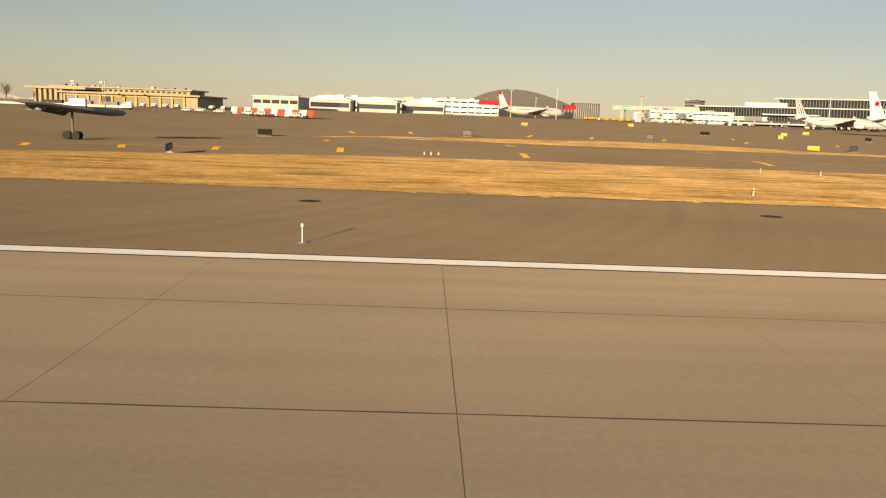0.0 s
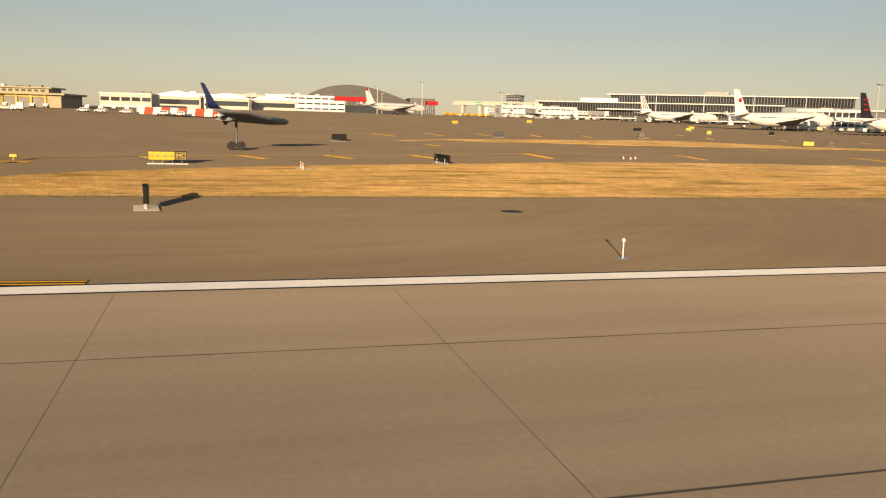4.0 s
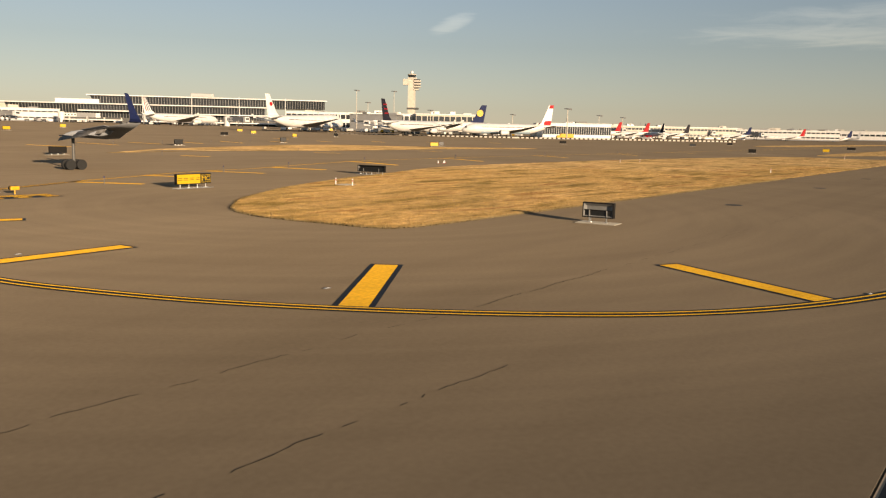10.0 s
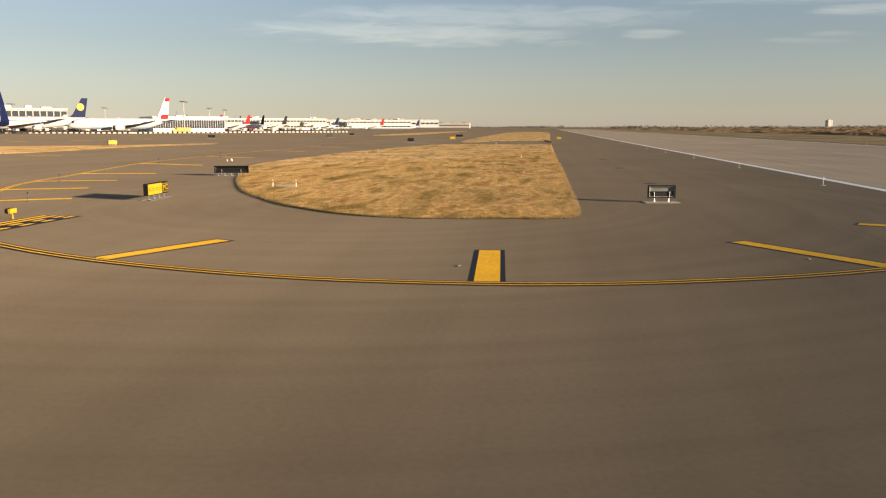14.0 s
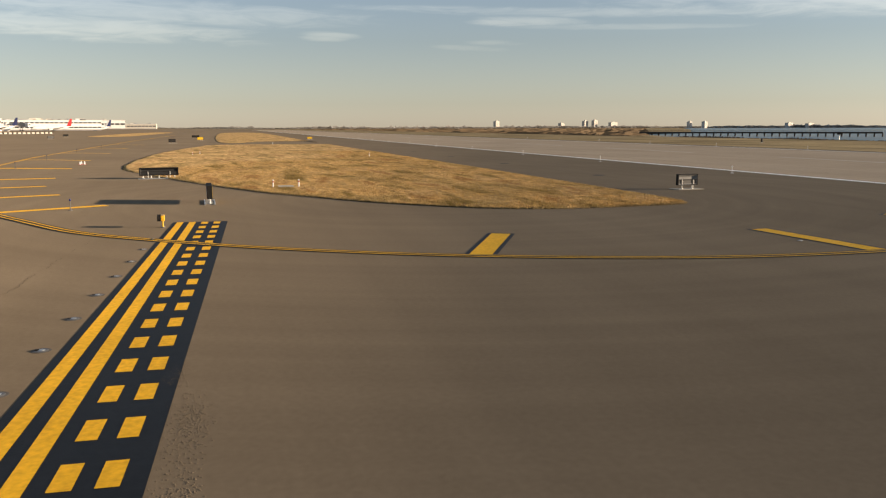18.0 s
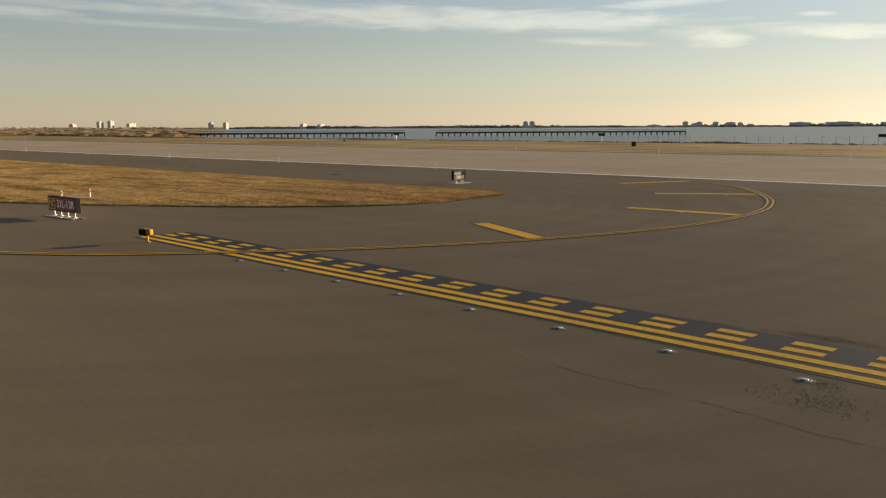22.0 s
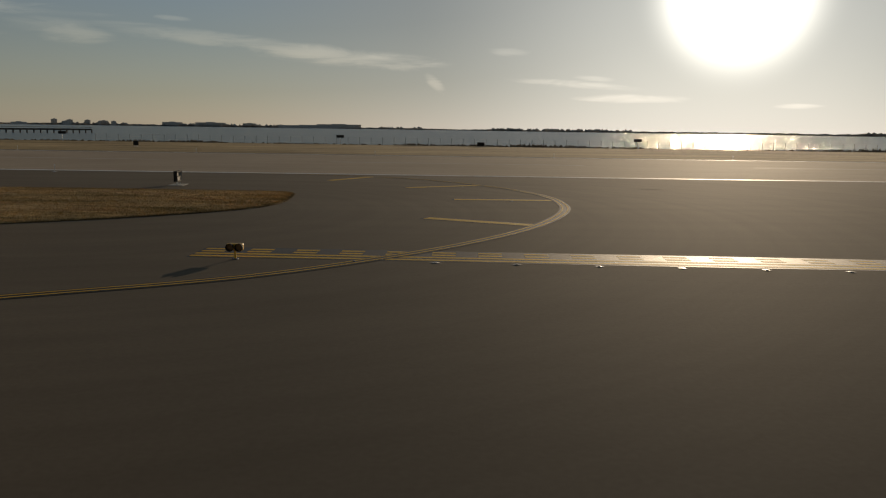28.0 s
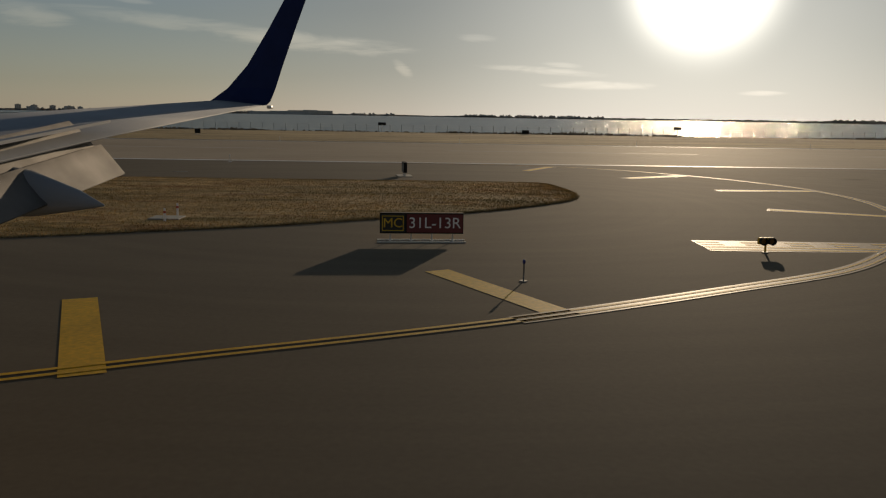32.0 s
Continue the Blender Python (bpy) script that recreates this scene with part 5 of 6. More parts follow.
# ---- vehicles and clutter on the apron ----
def truck(x, y, yaw, cab, load, label, w=2.4, l=7.0, h=2.9):
    t = thing("service_truck", at(x, y, yaw), label, "truck", "service vehicles")
    part("chassis", box(-l / 2, l / 2, -w / 2 + .15, w / 2 - .15, .45, .8), DARK, t)
    part("load_box", box(-l / 2, l / 2 - 2.1, -w / 2, w / 2, .8, h, bevel=.06), load, t)
    c = part("cab", loft([[(xx, yy, z) for xx, yy in ((l / 2 - 2.0, -w / 2), (l / 2 - o, -w / 2), (l / 2 - o, w / 2), (l / 2 - 2.0, w / 2))] for z, o in ((.6, 0), (1.35, 0), (2.1, .5))]), cab, t)
    part("windscreen", loft([[(l / 2 - .02, yy, 1.4) for yy in (-w / 2 + .15, w / 2 - .15)], [(l / 2 - .44, yy, 2.0) for yy in (-w / 2 + .2, w / 2 - .2)]], closed=False, cap=False), GLASS, c)
    for xx in (-l / 2 + 1.1, l / 2 - 1.2):
        for s in (-1, 1):
            part("wheel", tube((xx, s * w / 2 - .14, .42), (xx, s * w / 2 + .14, .42), .42, .42, 12), RUBBER, t)


truck(-114, 289, 185, WHITE, WHITE, "white box truck parked by the perimeter road", l=8.5, h=3.8)
truck(-94, 287, 185, WHITE, WHITE, "white van with a square body", l=4.4, h=3.2)
rnd = random.Random(21)


def off_road_car(x, y, yaw):
    t = thing("utility_car", Matrix.Translation((x, y, ground_z(y))) @ Matrix.Rotation(radians(yaw), 4, "Z"), "white utility car with dark windows beside the barrier row", "car", "utility cars")
    ring = lambda sec, s: [(xx, s * .95, z) for xx, z in sec]
    hull = ((-2.35, .45), (-2.4, 1.0), (2.35, 1.0), (2.4, .5))
    part("body", loft([ring(hull, -1), ring(hull, 1)]), WHITE, t)
    cabin = ((-2.3, 1.0), (-2.05, 1.78), (.7, 1.8), (1.35, 1.0))
    c = part("cabin", loft([[(xx, -.9, z) if z < 1.5 else (xx, -.75, z) for xx, z in cabin], [(xx, .9, z) if z < 1.5 else (xx, .75, z) for xx, z in cabin]]), WHITE, t)
    for s in (-1, 1):
        for x0, x1 in ((-1.9, -1.1), (-1.0, -.2), (-.1, .75)):
            part("side_window", loft([[(x0, s * .895, 1.12), (x1, s * .895, 1.12)], [(x0 + .08, s * .80, 1.65), (x1 - .14, s * .80, 1.65)]], closed=False, cap=False), GLASS, c)
    for xx in (-1.5, 1.5):
        for s in (-1, 1):
            part("wheel", tube((xx, s * .85 - .12, .38), (xx, s * .85 + .12, .38), .38, .38, 12), RUBBER, t)


for x, y, yaw in ((-25, 281, 165), (-40, 293, 160), (-46, 298, 155), (-60, 309, 150), (-70, 317, 150), (-77, 322, 150)):
    off_road_car(x, y, yaw)
for x, y, n in ((-84, 372, 5), (-118, 375, 4)):
    for k in range(n):
        truck(x + 5.5 * k, y, 90 + rnd.uniform(-5, 5), WHITE, WHITE, "small white utility vehicle in front of the garage bays", 1.9, 4.6, 1.9)
for k in range(7):
    truck(140 + 4.4 * k, 586 - 4.2 * k, 45 + rnd.uniform(-10, 10), YELLOW, YELLOW, "yellow baggage loader in a parked row", 2.5, 6, 2.4)
truck(331, 214, 130, YELLOW, YELLOW, "yellow cargo loader beside the airliner", 3, 10, 3)
truck(548, 258, 100, RED, RED, "red tug by the far gates", 2.5, 7, 2.4)
for k in range(26):
    x, y = ((255 + 6.5 * k + rnd.uniform(-3, 3), 335 + 3 * math.sin(k) - 3.6 * k) if k < 14 else (330 + 9 * (k - 14) + rnd.uniform(-4, 4), 268 - 6.5 * (k - 14)))
    truck(x, y, rnd.uniform(0, 360), rnd.choice((WHITE, WHITE, GREY, YELLOW)), rnd.choice((WHITE, WHITE, GREY, CREAM)), "small ground service vehicle on the apron", 2.2, rnd.uniform(4, 7), rnd.uniform(1.8, 3))
for k in range(9):
    truck(215 + 17 * k + rnd.uniform(-5, 5), 610 - 9 * k, rnd.uniform(0, 360), WHITE, rnd.choice((WHITE, CREAM, GREY)), "pale ground service vehicle below the terminal", 2.2, rnd.uniform(4, 8), rnd.uniform(1.8, 3.2))

shared = {}
for k in range(12):
    bx, by = -20 - 3.2 * k, 287 + 2.45 * k
    b = thing("barrier", Matrix.Translation((bx, by, ground_z(by))) @ Matrix.Rotation(radians(142.5), 4, "Z"), "tall leaning construction barrier, red or white, in a long row", "barrier", "construction barriers")
    mname = WHITE if k % 2 else ORANGE
    if mname not in shared:
        p = part("panel", loft([[(xx, yy, z) for xx, yy in ((-1.9, -d + o), (1.9, -d + o), (1.9, d + o), (-1.9, d + o))] for z, d, o in ((0, .08, .5), (2.8, .08, -.2))]), mname, b)
        q = part("prop", tube((0, -1.2, 0), (0, -.2, 2.4), .07, .07, 6), STEEL, b)
        shared[mname] = (p.data, q.data)
    else:
        for nm, data in zip(("panel", "prop"), shared[mname]):
            p = new(nm, data); p.parent = b


def storage_container(x, y, yaw, l, paint_, label):
    t = thing("storage_container", at(x, y, yaw), label, "container", "storage containers")
    part("body", box(-l / 2, l / 2, -1.2, 1.2, .12, 2.6, bevel=.04), paint_, t)
    for k in range(int(l / .6)):
        part("rib", box(-l / 2 + .2 + .6 * k, -l / 2 + .45 + .6 * k, -1.25, -1.19, .25, 2.45), paint_, t)
    for xx in (-l / 2 + .15, l / 2 - .15):
        part("foot", box(xx - .15, xx + .15, -1.2, 1.2, 0, .12), DARK, t)


for x, y, l, m, label in ((-141, 330, 10, TIMBER, "dark brown corrugated container in front of the garage"), (-128, 333, 6, ROLLER, "weathered grey container in front of the garage"), (-117, 331, 8, DULL, "dull grey corrugated container in front of the garage")):
    storage_container(x, y, -4, l, m, label)
for x, y, h in ((-107, 300, 11), (-153, 380, 12), (-139, 380, 12)):
    light_mast(x, y, h)
blast = thing("blast_fence", at(283, 216, -44.6), "long low striped fence along the apron edge", "fence")
shared = None
for k in range(100):
    if shared is None:
        shared = part("panel", box(-.75, .75, -.1, .1, 0, .8), CREAM, blast).data
    else:
        p = new("panel", shared); p.parent = blast
        p.location = (-126 + 2.55 * k, 0, 0)
part("rail", box(-127, 128, .1, .2, .15, .7), DARK, blast)
fence = thing("perimeter_fence", at(-170, 330, -5), "pale perimeter wall beside the access road", "fence")
part("rail", box(-60, 70, -.2, .2, 0, 1.1), CREAM, fence)
for k in range(14):
    part("post", box(-60 + 10 * k, -59.6 + 10 * k, -.3, .3, 0, 1.4), CREAM, fence)


# ---- the bay side: brush, approach pier, far shore ----
def brush_line():
    bm = bmesh.new()
    r = random.Random(8)
    V, F = [], []
    for k in range(26000):
        x = r.uniform(-420, 700)
        dens = noise.noise(Vector((x * .02, 3.1, 0))) + .5 * noise.noise(Vector((x * .11, 8.3, 0)))
        if dens < -.12 + r.uniform(-.25, .25):
            continue
        y = -152 + r.uniform(-9, 5)
        h = r.uniform(.15, .6) * (1 + max(0, dens) * 2.0)
        w = r.uniform(.12, .5)
        z = ground_z(y) - .1
        i = len(V)
        V += [(x - w, y, z), (x + w, y + .2, z), (x + r.uniform(-.4, .4), y, z + h)]
        F += [(i, i + 1, i + 2)]
    for k in range(5000):
        u = r.random() ** 1.6
        a = r.uniform(-.03, -.50)
        d = 560 + 2300 * u
        x, y = -80 + d * math.cos(a), 50 + d * math.sin(a)
        if y > -158 or noise.noise(Vector((x * .006, y * .006, 2))) < -.1:
            continue
        h, w, b = r.uniform(.8, 2.6), r.uniform(2, 9), r.uniform(1.2, 1.9)
        i = len(V)
        cx, cy = w * math.cos(b), w * math.sin(b)
        V += [(x - cx, y - cy, -1), (x + cx, y + cy, -1), (x - cx * .5, y - cy * .5, -1 + h), (x + cx * .5, y + cy * .5, -1 + h * r.uniform(.6, 1))]
        F += [(i, i + 1, i + 3, i + 2)]
    me = bpy.data.meshes.new("shore_brush")
    me.from_pydata(V, [], F)
    me.materials.append(BRUSH)
    tagged(new("shore_brush", me), "low brown winter brush along the shore", "brush", kind="stuff")


brush_line()


def shore_fence():
    """Wire fence on thin posts along the top of the shore."""
    t = tagged(new("perimeter_fence"), "thin wire fence on steel posts along the shore", "fence")
    post, y = None, -149.6
    for k in range(92):
        if post is None:
            p = part("post", tube((0, 0, -.2), (0, 0, 2.1), .045, .045, 6), DULL, t)
            post = p.data
        else:
            p = new("post", post)
            p.parent = t
        p.location = (-250 + 3.3 * k, y, 0)
    for z in (.7, 1.4, 2.05):
        part("wire", tube((-250, y, z), (50, y, z), .008, .008, 4), STEEL, t)


shore_fence()


def pier(a, b, n, label):
    a, b = Vector(a), Vector(b)
    yaw = math.atan2(b.y - a.y, b.x - a.x)
    t = thing("approach_light_pier", Matrix.Translation((*a, -2)) @ Matrix.Rotation(yaw, 4, "Z"), label, "pier", "approach light piers")
    w = (b - a).length
    part("deck", box(0, w, -1.4, 1.4, 2.0, 3.2), TIMBER, t)
    part("handrail", box(0, w, -1.25, -1.1, 4.1, 4.3), TIMBER, t)
    shared = None
    for k in range(n + 1):
        if shared is None:
            p = part("pier_post", tube((0, -.9, -3), (0, -.9, 2.2), .5, .5, 7), TIMBER, t); shared = p.data
        else:
            p = new("pier_post", shared); p.parent = t
        p.location = (w * k / n, 0, 0)


pier((470, -219), (353, -355), 38, "dark timber approach light pier on piles in the bay")
pier((338, -373), (212, -520), 42, "dark timber pier end on close piles in the bay")


def windsock_board(x, y):
    t = thing("distance_marker", Matrix.Translation((x, y, ground_z(y))), "small dark board on a post by the shore", "marker board", "marker boards")
    part("post", tube((0, 0, -.2), (0, 0, 2.4), .07, .07, 6), STEEL, t)
    part("board", box(-1.1, 1.1, -.08, .08, 1.9, 2.7), DARK, t)


for x, y in ((-20, -150), (-105, -148), (-190, -146), (60, -150), (150, -148)):
    windsock_board(x, y)


def far_shore():
    """Low wooded land across the bay, 3 km and more away."""
    V, F = [], []
    r = random.Random(14)
    def ridge(a, b, h0, h1, n, y_thick=40):
        a, b = Vector(a), Vector(b)
        for k in range(n):
            p = a.lerp(b, (k + r.uniform(0, 1)) / n)
            h = r.uniform(h0, h1) * (1 + .5 * noise.noise(Vector((p.x * .004, p.y * .004, 7))))
            w = r.uniform(14, 42)
            t = (b - a).normalized()
            i = len(V)
            for s in (-1, -.55, 0, .5, 1):
                q = p + t * w * s
                V.append((q.x, q.y, -4)); V.append((q.x, q.y, -2 + h * (1 - abs(s) ** 2.2) + r.uniform(0, h * .15)))
            F.extend((i + 2 * m, i + 2 * m + 2, i + 2 * m + 3, i + 2 * m + 1) for m in range(4))
    ridge((3700, 500), (3550, -2300), 6, 10, 420)
    ridge((3550, -2300), (2000, -3500), 7, 11, 300)
    ridge((2000, -3500), (300, -4300), 5, 8, 260)
    ridge((300, -4300), (-1600, -3300), 5, 8, 360)
    ridge((-1600, -3300), (-3200, -2000), 7, 11, 260)
    ridge((3700, 500), (2600, 2600), 10, 16, 300)
    ridge((-900, 900), (-300, 700), 6, 12, 60)
    for k in range(1500):
        a, b = r.choice((((3700, 500), (3550, -2300)), ((3550, -2300), (2000, -3500)), ((2000, -3500), (300, -4300)), ((300, -4300), (-1600, -3300)), ((-1600, -3300), (-3200, -2000))))
        p, t = Vector(a).lerp(Vector(b), r.random()), (Vector(b) - Vector(a)).normalized()
        if noise.noise(Vector((p.x * .003, p.y * .003, 1))) < -.05:
            continue
        h, w = r.uniform(9, 17), r.uniform(3, 11)
        i = len(V)
        for sx, sz in ((-1, .3), (-.8, .75), (-.2, 1), (.4, .9), (1, .5), (.9, .25)):
            q = p + t * w * (sx + r.uniform(-.15, .15))
            V.append((q.x, q.y, -2 + h * (sz + r.uniform(-.1, .1))))
        F.append(tuple(range(i, i + 6)))
        V.extend([(p.x - t.x * w * .3, p.y - t.y * w * .3, -3), (p.x + t.x * w * .3, p.y + t.y * w * .3, -3)])
        F.append((i + 6, i + 7, i + 5, i))
    me = bpy.data.meshes.new("far_shore")
    me.from_pydata(V, [], F)
    me.materials.append(HAZED_TREE)
    tagged(new("far_shore", me), "low wooded shore across the bay, its colour paled for haze", "far shore", kind="stuff")
    bm = bmesh.new()
    for z, pts in ((-1.6, [(3650, 700), (4900, 900), (4900, -4900), (-4900, -4900), (-3300, -2050), (-1600, -3330), (300, -4320), (2000, -3520), (3540, -2310)]),):
        sheet(pts, z, bm)
    bmesh.ops.recalc_face_normals(bm, faces=bm.faces)
    tagged(link_mesh("far_land", bm, GREENISH), "low land beyond the bay", "land", kind="structure")


far_shore()


def tower_block(x, y, w, h, n=1):
    yaw = -58 if x > 3000 else math.degrees(math.atan2(y - 60, x + 60)) - 90
    t = thing("apartment_tower", Matrix.Translation((x, y, -2)) @ Matrix.Rotation(radians(yaw), 4, "Z"), "hazy apartment block on the far shore", "building", "skyline blocks")
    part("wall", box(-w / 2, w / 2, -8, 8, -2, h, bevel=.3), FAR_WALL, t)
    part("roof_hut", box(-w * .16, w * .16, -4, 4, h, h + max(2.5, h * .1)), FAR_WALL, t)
    for k in range(max(2, int(w / 9))):
        part("window_strip", box(-w / 2 + 3 + 9 * k, -w / 2 + 4.0 + 9 * k, -8.15, -8, 3, h - 2), GLASS, t)


for x, y, w, h in ((3765, -1579, 28, 26), (3745, -1701, 33, 37), (3738, -1750, 31, 40), (3724, -1845, 60, 29), (3664, -2245, 28, 30), (3651, -2325, 33, 28), (3813, -1252, 28, 36), (3641, -1529, 28, 22),
                   (3240, -2513, 60, 24), (3206, -2600, 76, 21), (3412, -2090, 22, 31), (3386, -2155, 28, 31), (2342, -3177, 22, 30), (2315, -3194, 25, 30), (1549, -3698, 14, 19), (1498, -3732, 22, 20), (1274, -3880, 94, 20), (1118, -3982, 146, 21),
                   (951, -4092, 68, 20), (531, -4368, 238, 22), (1828, -3515, 64, 11), (1666, -3620, 40, 18), (629, -3972, 300, 14), (1904, -3999, 28, 28), (1825, -3998, 28, 26), (1736, -3996, 28, 25), (1655, -3995, 44, 23)):
    tower_block(x, y, w, h)


def bare_tree(x, y, h, seed):
    t = thing("tree", Matrix.Translation((x, y, ground_z(y))), "leafless brown winter tree beside the garage", "tree", "bare trees")
    r = random.Random(seed)
    part("trunk", tube((0, 0, -.2), (r.uniform(-.4, .4), 0, h * .5), .28, .16, 8), TIMBER, t)
    bm = bmesh.new()
    for k in range(70):
        a, up = r.uniform(0, 2 * math.pi), r.uniform(.25, .62)
        p = Vector((0, 0, h * up))
        q = p + Vector((math.cos(a), math.sin(a), r.uniform(.6, 1.6))).normalized() * h * r.uniform(.2, .42)
        tube(p, q, .06, .02, 4, bm)
        for m in range(4):
            u = p.lerp(q, r.uniform(.4, 1))
            tube(u, u + Vector((r.uniform(-1, 1), r.uniform(-1, 1), r.uniform(.1, 1))) * h * .09, .03, .01, 3, bm)
    part("crown", bm, BRUSH, t, "fine bare twigs")


for k, (x, y, h) in enumerate(((-214, 420, 14), (-221, 428, 12), (-208, 432, 12), (-228, 424, 13))):
    bare_tree(x, y, h, 60 + k)


# ---- the aircraft's own wing, where it comes to stand at the end of the turn ----
def own_wing():
    """x is outboard, y is forward, z up, from the window that the view is taken from."""
    eye, head = Vector((-29.22, 85.19, 4.87)), radians(-1.3)
    m = Matrix.Translation((eye.x, eye.y, 0)) @ Matrix.Rotation(head - math.pi / 2, 4, "Z")
    H = eye.z
    t = thing("aircraft_wing", m, "grey swept airliner wing with lowered streaked flaps and navy winglet", "aircraft wing")

    def section(L, le, te, z, th):
        c = le - te
        pts = ((0, 0), (.06, .45), (.3, .62), (.6, .42), (1, .03), (1, -.03), (.6, -.25), (.3, -.4), (.06, -.32))
        return [(L, le - c * u, H + z + th * v) for u, v in pts]
    part("main_panel", loft([section(0.4, 12.9, 5.4, -1.25, .95), section(5.5, 10.4, 5.2, -.82, .62), section(11.5, 7.7, 4.5, -.26, .36), section(17.2, 4.95, 3.55, .24, .14)]), WINGSKIN, t, "grey painted wing skin with panel seams", smooth=True)
    for L0, L1 in ((6.0, 8.6), (8.65, 11.3)):
        part("spoiler", loft([[(L0, 6.1 - .1 * (L0 - 6), H - .70 + .09 * (L0 - 6)), (L1, 6.1 - .1 * (L1 - 6), H - .70 + .09 * (L1 - 6)), (L1, 5.0 - .1 * (L1 - 6), H - .52 + .09 * (L1 - 6)), (L0, 5.0 - .1 * (L0 - 6), H - .52 + .09 * (L0 - 6))],
                              [(L0, 6.1 - .1 * (L0 - 6), H - .75 + .09 * (L0 - 6)), (L1, 6.1 - .1 * (L1 - 6), H - .75 + .09 * (L1 - 6)), (L1, 5.0 - .1 * (L1 - 6), H - .56 + .09 * (L1 - 6)), (L0, 5.0 - .1 * (L0 - 6), H - .56 + .09 * (L0 - 6))]]), WINGSKIN, t, "raised spoiler panel")

    def flap(name, f0, f1, drop0, drop1, th, label):
        rings = []
        for L in (1.2, 6.0, 11.4):
            z = -1.3 + .10 * (L - 1.2)
            a, b = (L, f0 + .05 * (11.4 - L), H + z + drop0), (L, f1 + .05 * (11.4 - L), H + z + drop1)
            rings.append([(a[0], a[1], a[2]), (a[0], a[1] - .15 * (f0 - f1), a[2] + th * .7), ((a[0]), (a[1] + b[1]) / 2, (a[2] + b[2]) / 2 + th * .75), (b[0], b[1], b[2] + .02), (b[0], b[1], b[2]), (a[0], (a[1] + b[1]) / 2, (a[2] + b[2]) / 2 - th * .2)])
        return part(name, loft(rings), FLAP, t, label, smooth=True)
    flap("flap", 5.15, 4.75, .10, -.16, .16, "lowered main flap coloured dark as if backlit, with dirt streaks")
    flap("rear_flap", 4.72, 4.35, -.19, -.52, .12, "lowered rear flap segment coloured dark as if backlit, with wear")
    n = 12
    for L, f0, f1 in ((9.4, 6.6, 3.85), (4.2, 7.0, 4.0)):
        part("flap_fairing", loft([[(L + .24 * r * math.cos(2 * math.pi * i / n), f0 + (f1 - f0) * u, H - .84 + .02 * (L - 9.4) + dz + .34 * r * math.sin(2 * math.pi * i / n)) for i in range(n)]
                                   for u, r, dz in ((0, .1, .2), (.15, .7, .1), (.45, 1, 0), (.7, .8, -.05), (.9, .35, -.12), (1, .03, -.18))]), WINGSKIN, t, "pale pointed flap track fairing", smooth=True)
    rings = []
    for L, le, te, z, th in ((17.2, 4.95, 3.5, .24, .07), (17.55, 4.75, 3.48, .33, .06), (17.8, 4.45, 3.42, .60, .05), (17.95, 4.05, 3.28, 1.1, .045), (18.1, 3.6, 3.02, 1.9, .035), (18.22, 3.15, 2.72, 2.75, .025), (18.24, 2.98, 2.66, 2.88, .015)):
        c = le - te
        rings.append([(L, le, H + z), (L - th, le - .3 * c, H + z + th * .3), (L, te, H + z), (L + th, le - .3 * c, H + z - th * .3)])
    part("winglet", loft(rings), NAVY, t, "tall navy blended winglet", smooth=False)
    part("tip_light", box(17.3, 17.5, 3.42, 3.52, H + .17, H + .24, bevel=.02), WHITE, t, "small white tail light at the wing tip")
    g = part("landing_gear", tube((1.9, 6.2, .6), (1.9, 6.2, H - 1.2), .16, .16, 12), DULL, t, "steel main gear leg")
    for f in (5.6, 6.8):
        for dL in (-.42, .42):
            part("wheel", tube((1.9 + dL - .16, f, .55), (1.9 + dL + .16, f, .55), .55, .55, 20), RUBBER, g)
    part("truck_beam", box(1.78, 2.02, 5.5, 6.9, .45, .65, bevel=.04), STEEL, g)
    return t


WINGSKIN = mat("wing_paint", (0.27, 0.285, 0.31), 0.7, spec=0.15, vary=0.07, scale=1.2, big=0.08, bigscale=0.4)
# Cream flaps darkened in colour to look backlit; the noise adds dirt.
FLAP = mat("backlit_flap_paint", (0.19, 0.185, 0.18), 0.8, spec=0.1, vary=0.35, scale=1.6, big=0.3, bigscale=0.7, tint=(0.16, 0.15, 0.14))
own_wing()


# ---- turf blades, then the runway's concrete slabs ----
def turf_blades():
    """Dry blades all over the nearest turf, thinner where the ground shows through."""
    g = np.random.default_rng(3)
    n = 560000
    x = -39.8 + 121 * g.random(n) ** 1.5
    y = g.uniform(24.2, 64.8, n)
    rim = np.array(island_rim(ISLAND, 2.0))
    inside = np.zeros(n, bool)
    for (x0, y0), (x1, y1) in zip(rim, np.roll(rim, -1, 0)):
        if y0 != y1:
            inside ^= ((y0 > y) != (y1 > y)) & (x < x0 + (y - y0) * (x1 - x0) / (y1 - y0))
    thin = np.sin(x * .37 + 2 * np.sin(y * .21)) * np.sin(y * .83 + np.sin(x * .19)) + g.uniform(-1.2, 1.2, n)
    keep = inside & (thin > -.9)
    x, y = x[keep], y[keep]
    n = len(x)
    h = g.uniform(.04, .11, n)
    a = g.uniform(0, 2 * np.pi, n)
    w = h * g.uniform(.12, .28, n)
    z = np.full(n, .065)
    lean = g.uniform(-.7, .7, (2, n)) * h
    V = np.stack([np.stack([x - w * np.cos(a), y - w * np.sin(a), z], 1), np.stack([x + w * np.cos(a), y + w * np.sin(a), z], 1), np.stack([x + lean[0], y + lean[1], z + h], 1)], 1).reshape(-1, 3)
    me = bpy.data.meshes.new("turf_blades")
    me.from_pydata(V.tolist(), [], np.arange(3 * n).reshape(-1, 3).tolist())
    me.materials.append(BLADE)
    tagged(new("turf_blades", me), "short dry golden grass blades and tufts", "grass", kind="stuff")


turf_blades()


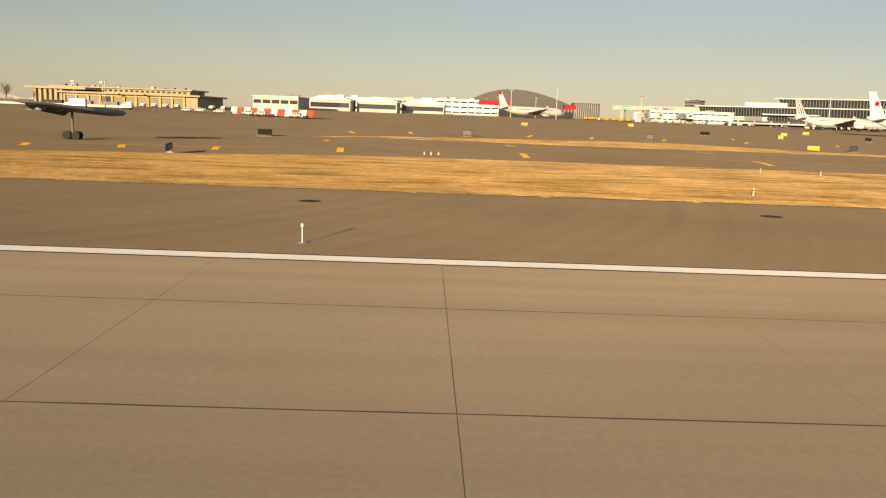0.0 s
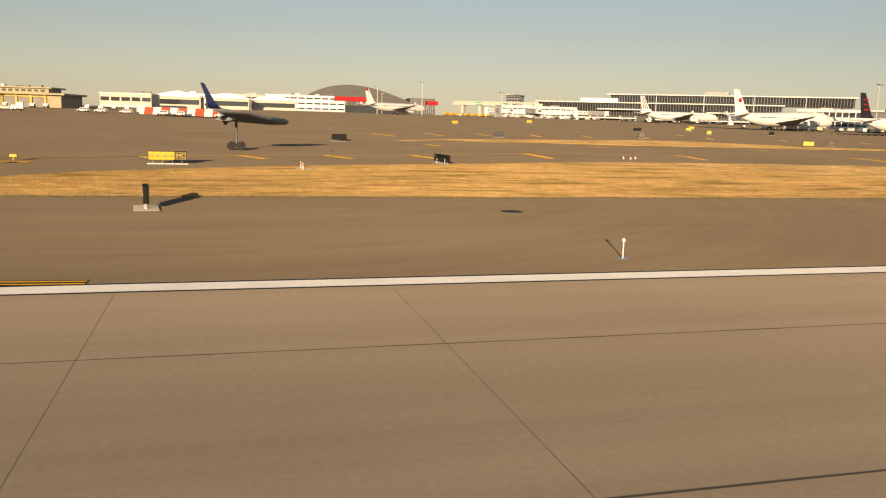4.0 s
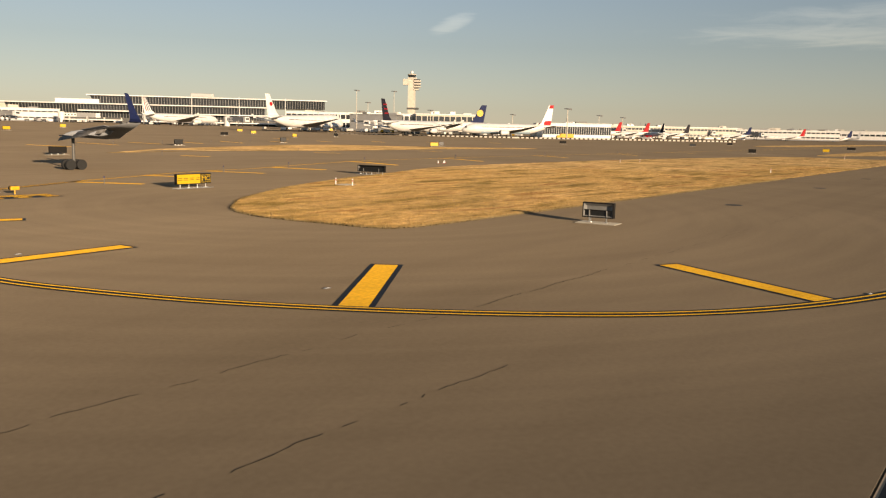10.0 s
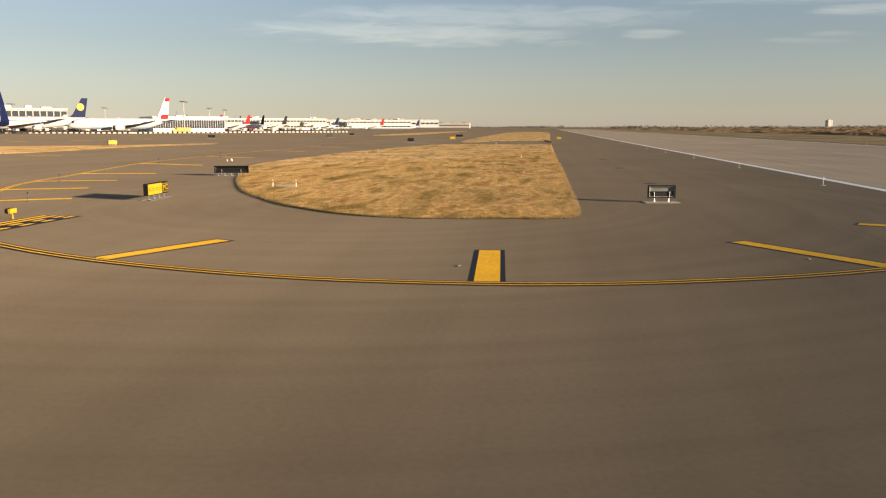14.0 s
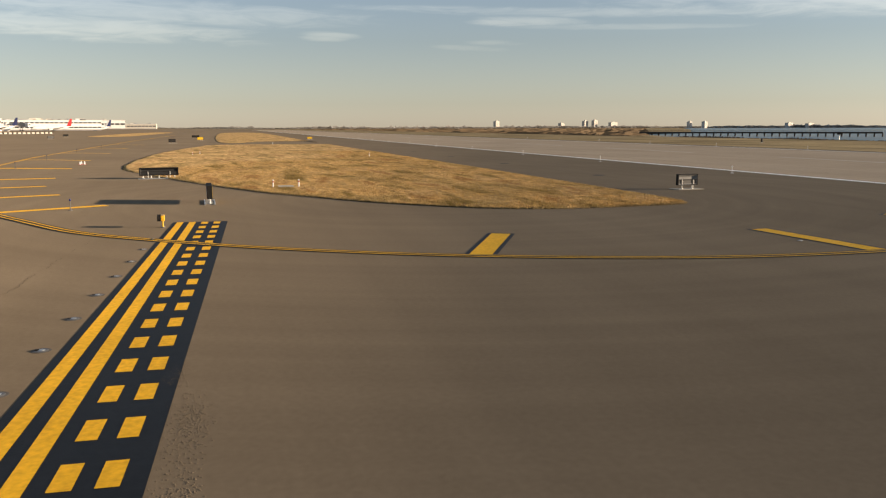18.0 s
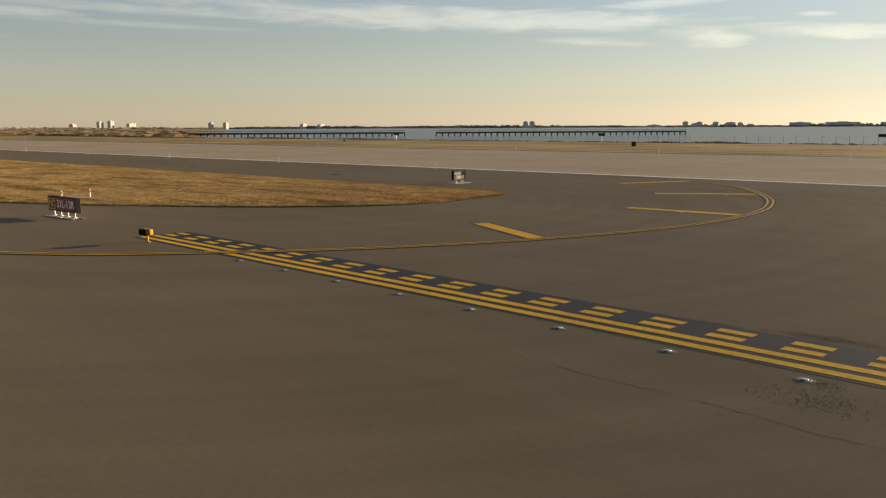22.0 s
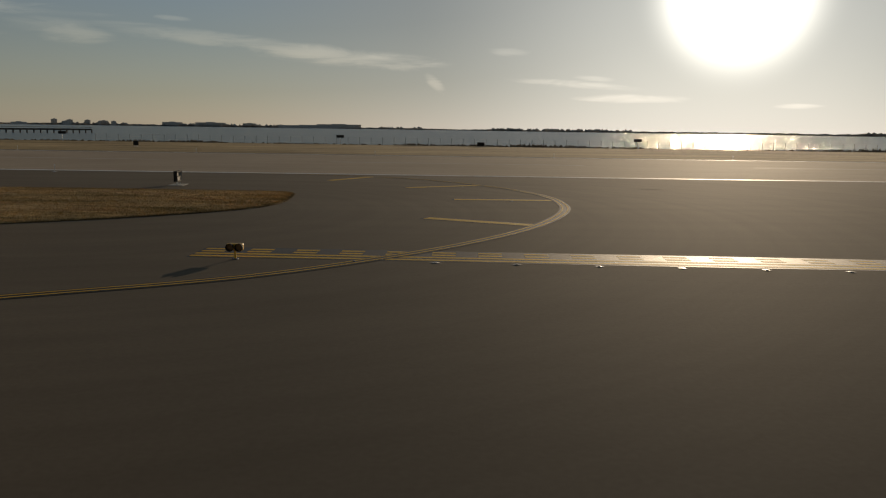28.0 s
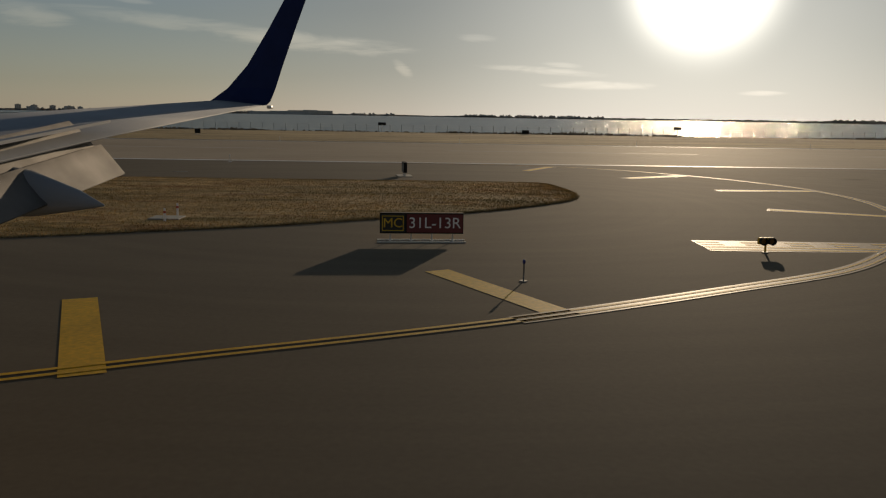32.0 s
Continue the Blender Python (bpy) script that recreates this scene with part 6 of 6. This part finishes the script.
def turf_fringe():
    """Longer dull weeds that hang over the rim of the nearest turf."""
    g = np.random.default_rng(8)
    rim = np.array([p for p in island_rim(ISLAND, 0.25) if p[0] < 30])
    n = 16000
    p = rim[g.integers(0, len(rim), n)] + g.normal(0, .09, (n, 2))
    h, a, w = g.uniform(.04, .15, n), g.uniform(0, 2 * np.pi, n), g.uniform(.008, .022, n)
    x, y, z = p[:, 0], p[:, 1], np.full(n, .02)
    lean = g.uniform(-1, 1, (2, n)) * h
    V = np.stack([np.stack([x - w * np.cos(a), y - w * np.sin(a), z], 1), np.stack([x + w * np.cos(a), y + w * np.sin(a), z], 1), np.stack([x + lean[0], y + lean[1], z + h], 1)], 1).reshape(-1, 3)
    me = bpy.data.meshes.new("rim_weeds")
    me.from_pydata(V.tolist(), [], np.arange(3 * n).reshape(-1, 3).tolist())
    me.materials.append(GREENISH)
    tagged(new("rim_weeds", me), "dull brown weeds hanging over the turf's edge", "grass", kind="stuff")


turf_fringe()


def ravelled_stones():
    """Coarse stones standing out of the asphalt where its surface has worn away."""
    g = np.random.default_rng(21)
    V, F = [], []
    for cx, cy, rx, ry in ((-67.7, 15.8, 1.0, .7), (-71.4, 57.7, 1.1, .8), (-70.2, 53.0, 1.6, .35), (-73.6, 53.1, 1.6, .4), (-67.6, 53.4, .8, .25), (-71.2, 56.6, .5, .4)):
        for k in range(int(520 * rx)):
            x, y, r = cx + g.normal(0, rx * .5), cy + g.normal(0, ry * .5), g.uniform(.008, .024)
            q, b = g.uniform(0, 2 * np.pi), len(V)
            V += [(x + r * math.cos(q + i * 1.571) * g.uniform(.7, 1.2), y + r * math.sin(q + i * 1.571) * g.uniform(.7, 1.2), .001) for i in range(4)]
            V.append((x + g.uniform(-.3, .3) * r, y + g.uniform(-.3, .3) * r, r * g.uniform(.25, .5)))
            F += [(b + i, b + (i + 1) % 4, b + 4) for i in range(4)]
    me = bpy.data.meshes.new("loose_stones")
    me.from_pydata(V, [], F)
    me.materials.append(ASPHALT)
    tagged(new("loose_stones", me), "coarse stones standing out of worn asphalt", "stones", kind="stuff")


ravelled_stones()


def bay_turf():
    """Rough dead grass standing between the runway and the shore."""
    g = np.random.default_rng(12)
    n = 150000
    x, y = g.uniform(-260, 520, n), -67 - 84 * g.random(n) ** 1.3
    keep = np.sin(x * .031 + y * .23) + np.sin(y * .71 + np.sin(x * .02)) + g.uniform(-1.6, 1.6, n) > -.4
    x, y = x[keep], y[keep]
    n = len(x)
    h, w, lean = g.uniform(.012, .045, n), g.uniform(.1, .4, n), g.uniform(-.1, .1, n)
    z = np.zeros(n) - .02
    V = np.stack([np.stack([x - w, y, z], 1), np.stack([x + w, y, z], 1), np.stack([x + lean, y + lean, z + h], 1)], 1).reshape(-1, 3)
    me = bpy.data.meshes.new("bay_grass")
    me.from_pydata(V.tolist(), [], np.arange(3 * n).reshape(-1, 3).tolist())
    me.materials.append(GREENISH)
    tagged(new("bay_grass", me), "rough dead brown grass between the runway and the shore", "grass", kind="stuff")


bay_turf()


def runway():
    t = tagged(new("runway"), "broad runway of pale weathered concrete slabs", "runway", kind="structure")
    W, D = 7.51, 7.51
    me = None
    far_bm = bmesh.new()
    for j in range(8):
        y0 = -7.24 - D * (j - 1)
        for i in range(-14, 18):
            x0 = -20.06 + W * i
            if j == 0:
                p = new("slab", runway_edge_mesh(W))
                p.location = (x0, -7.24, 0)
            else:
                if me is None:
                    p = part("slab", box(.002, W - .002, .002, D - .002, -.05, 0.0, bevel=0.0), CONCRETE, t)
                    me = p.data
                else:
                    p = new("slab", me)
                p.location = (x0, y0 - D, 0)
            p.parent = t
    for x0, x1 in ((-20.06 - 120 * W, -20.06 - 14 * W), (-20.06 + 18 * W, -20.06 + 236 * W)):
        box(x0, x1, -61.5, .26, -.05, 0.0, bm=far_bm)
    rnd = random.Random(11)
    for j in range(1, 8):
        y = -7.24 - D * (j - 1)
        bm = bmesh.new()
        rows = []
        for k in range(260):
            x = -128 + k * 1.02
            rows.append((bm.verts.new((x, y + rnd.uniform(.012, .035), .003)), bm.verts.new((x, y - rnd.uniform(.012, .035), .003))))
        for a, b in zip(rows, rows[1:]):
            bm.faces.new((a[0], a[1], b[1], b[0]))
        part("joint_seal", bm, JOINT, t, "dark sealed joint")
    for i in range(-14, 19):
        thin = .2 if i % 2 else .45
        x = -20.06 + W * i
        bm = bmesh.new()
        rows = []
        for k in range(60):
            y = -61 + k * 1.012
            rows.append((bm.verts.new((x + thin * rnd.uniform(.006, .018), y, .003)), bm.verts.new((x - thin * rnd.uniform(.006, .018), y, .003))))
        for a, b in zip(rows, rows[1:]):
            bm.faces.new((a[0], b[0], b[1], a[1]))
        part("joint_seal", bm, JOINT, t, "dark sealed joint")
    tagged(part("far_slabs", far_bm, CONCRETE, t), kind="stuff")
    return t


EDGE_SLAB = []


def runway_edge_mesh(W):
    if not EDGE_SLAB:
        bm = box(.002, W - .002, .002, 7.50, -.05, 0.0, bevel=0.0)
        me = bpy.data.meshes.new("slab")
        bm.to_mesh(me); bm.free()
        me.materials.append(CONCRETE)
        EDGE_SLAB.append(me)
    return EDGE_SLAB[0]


runway()
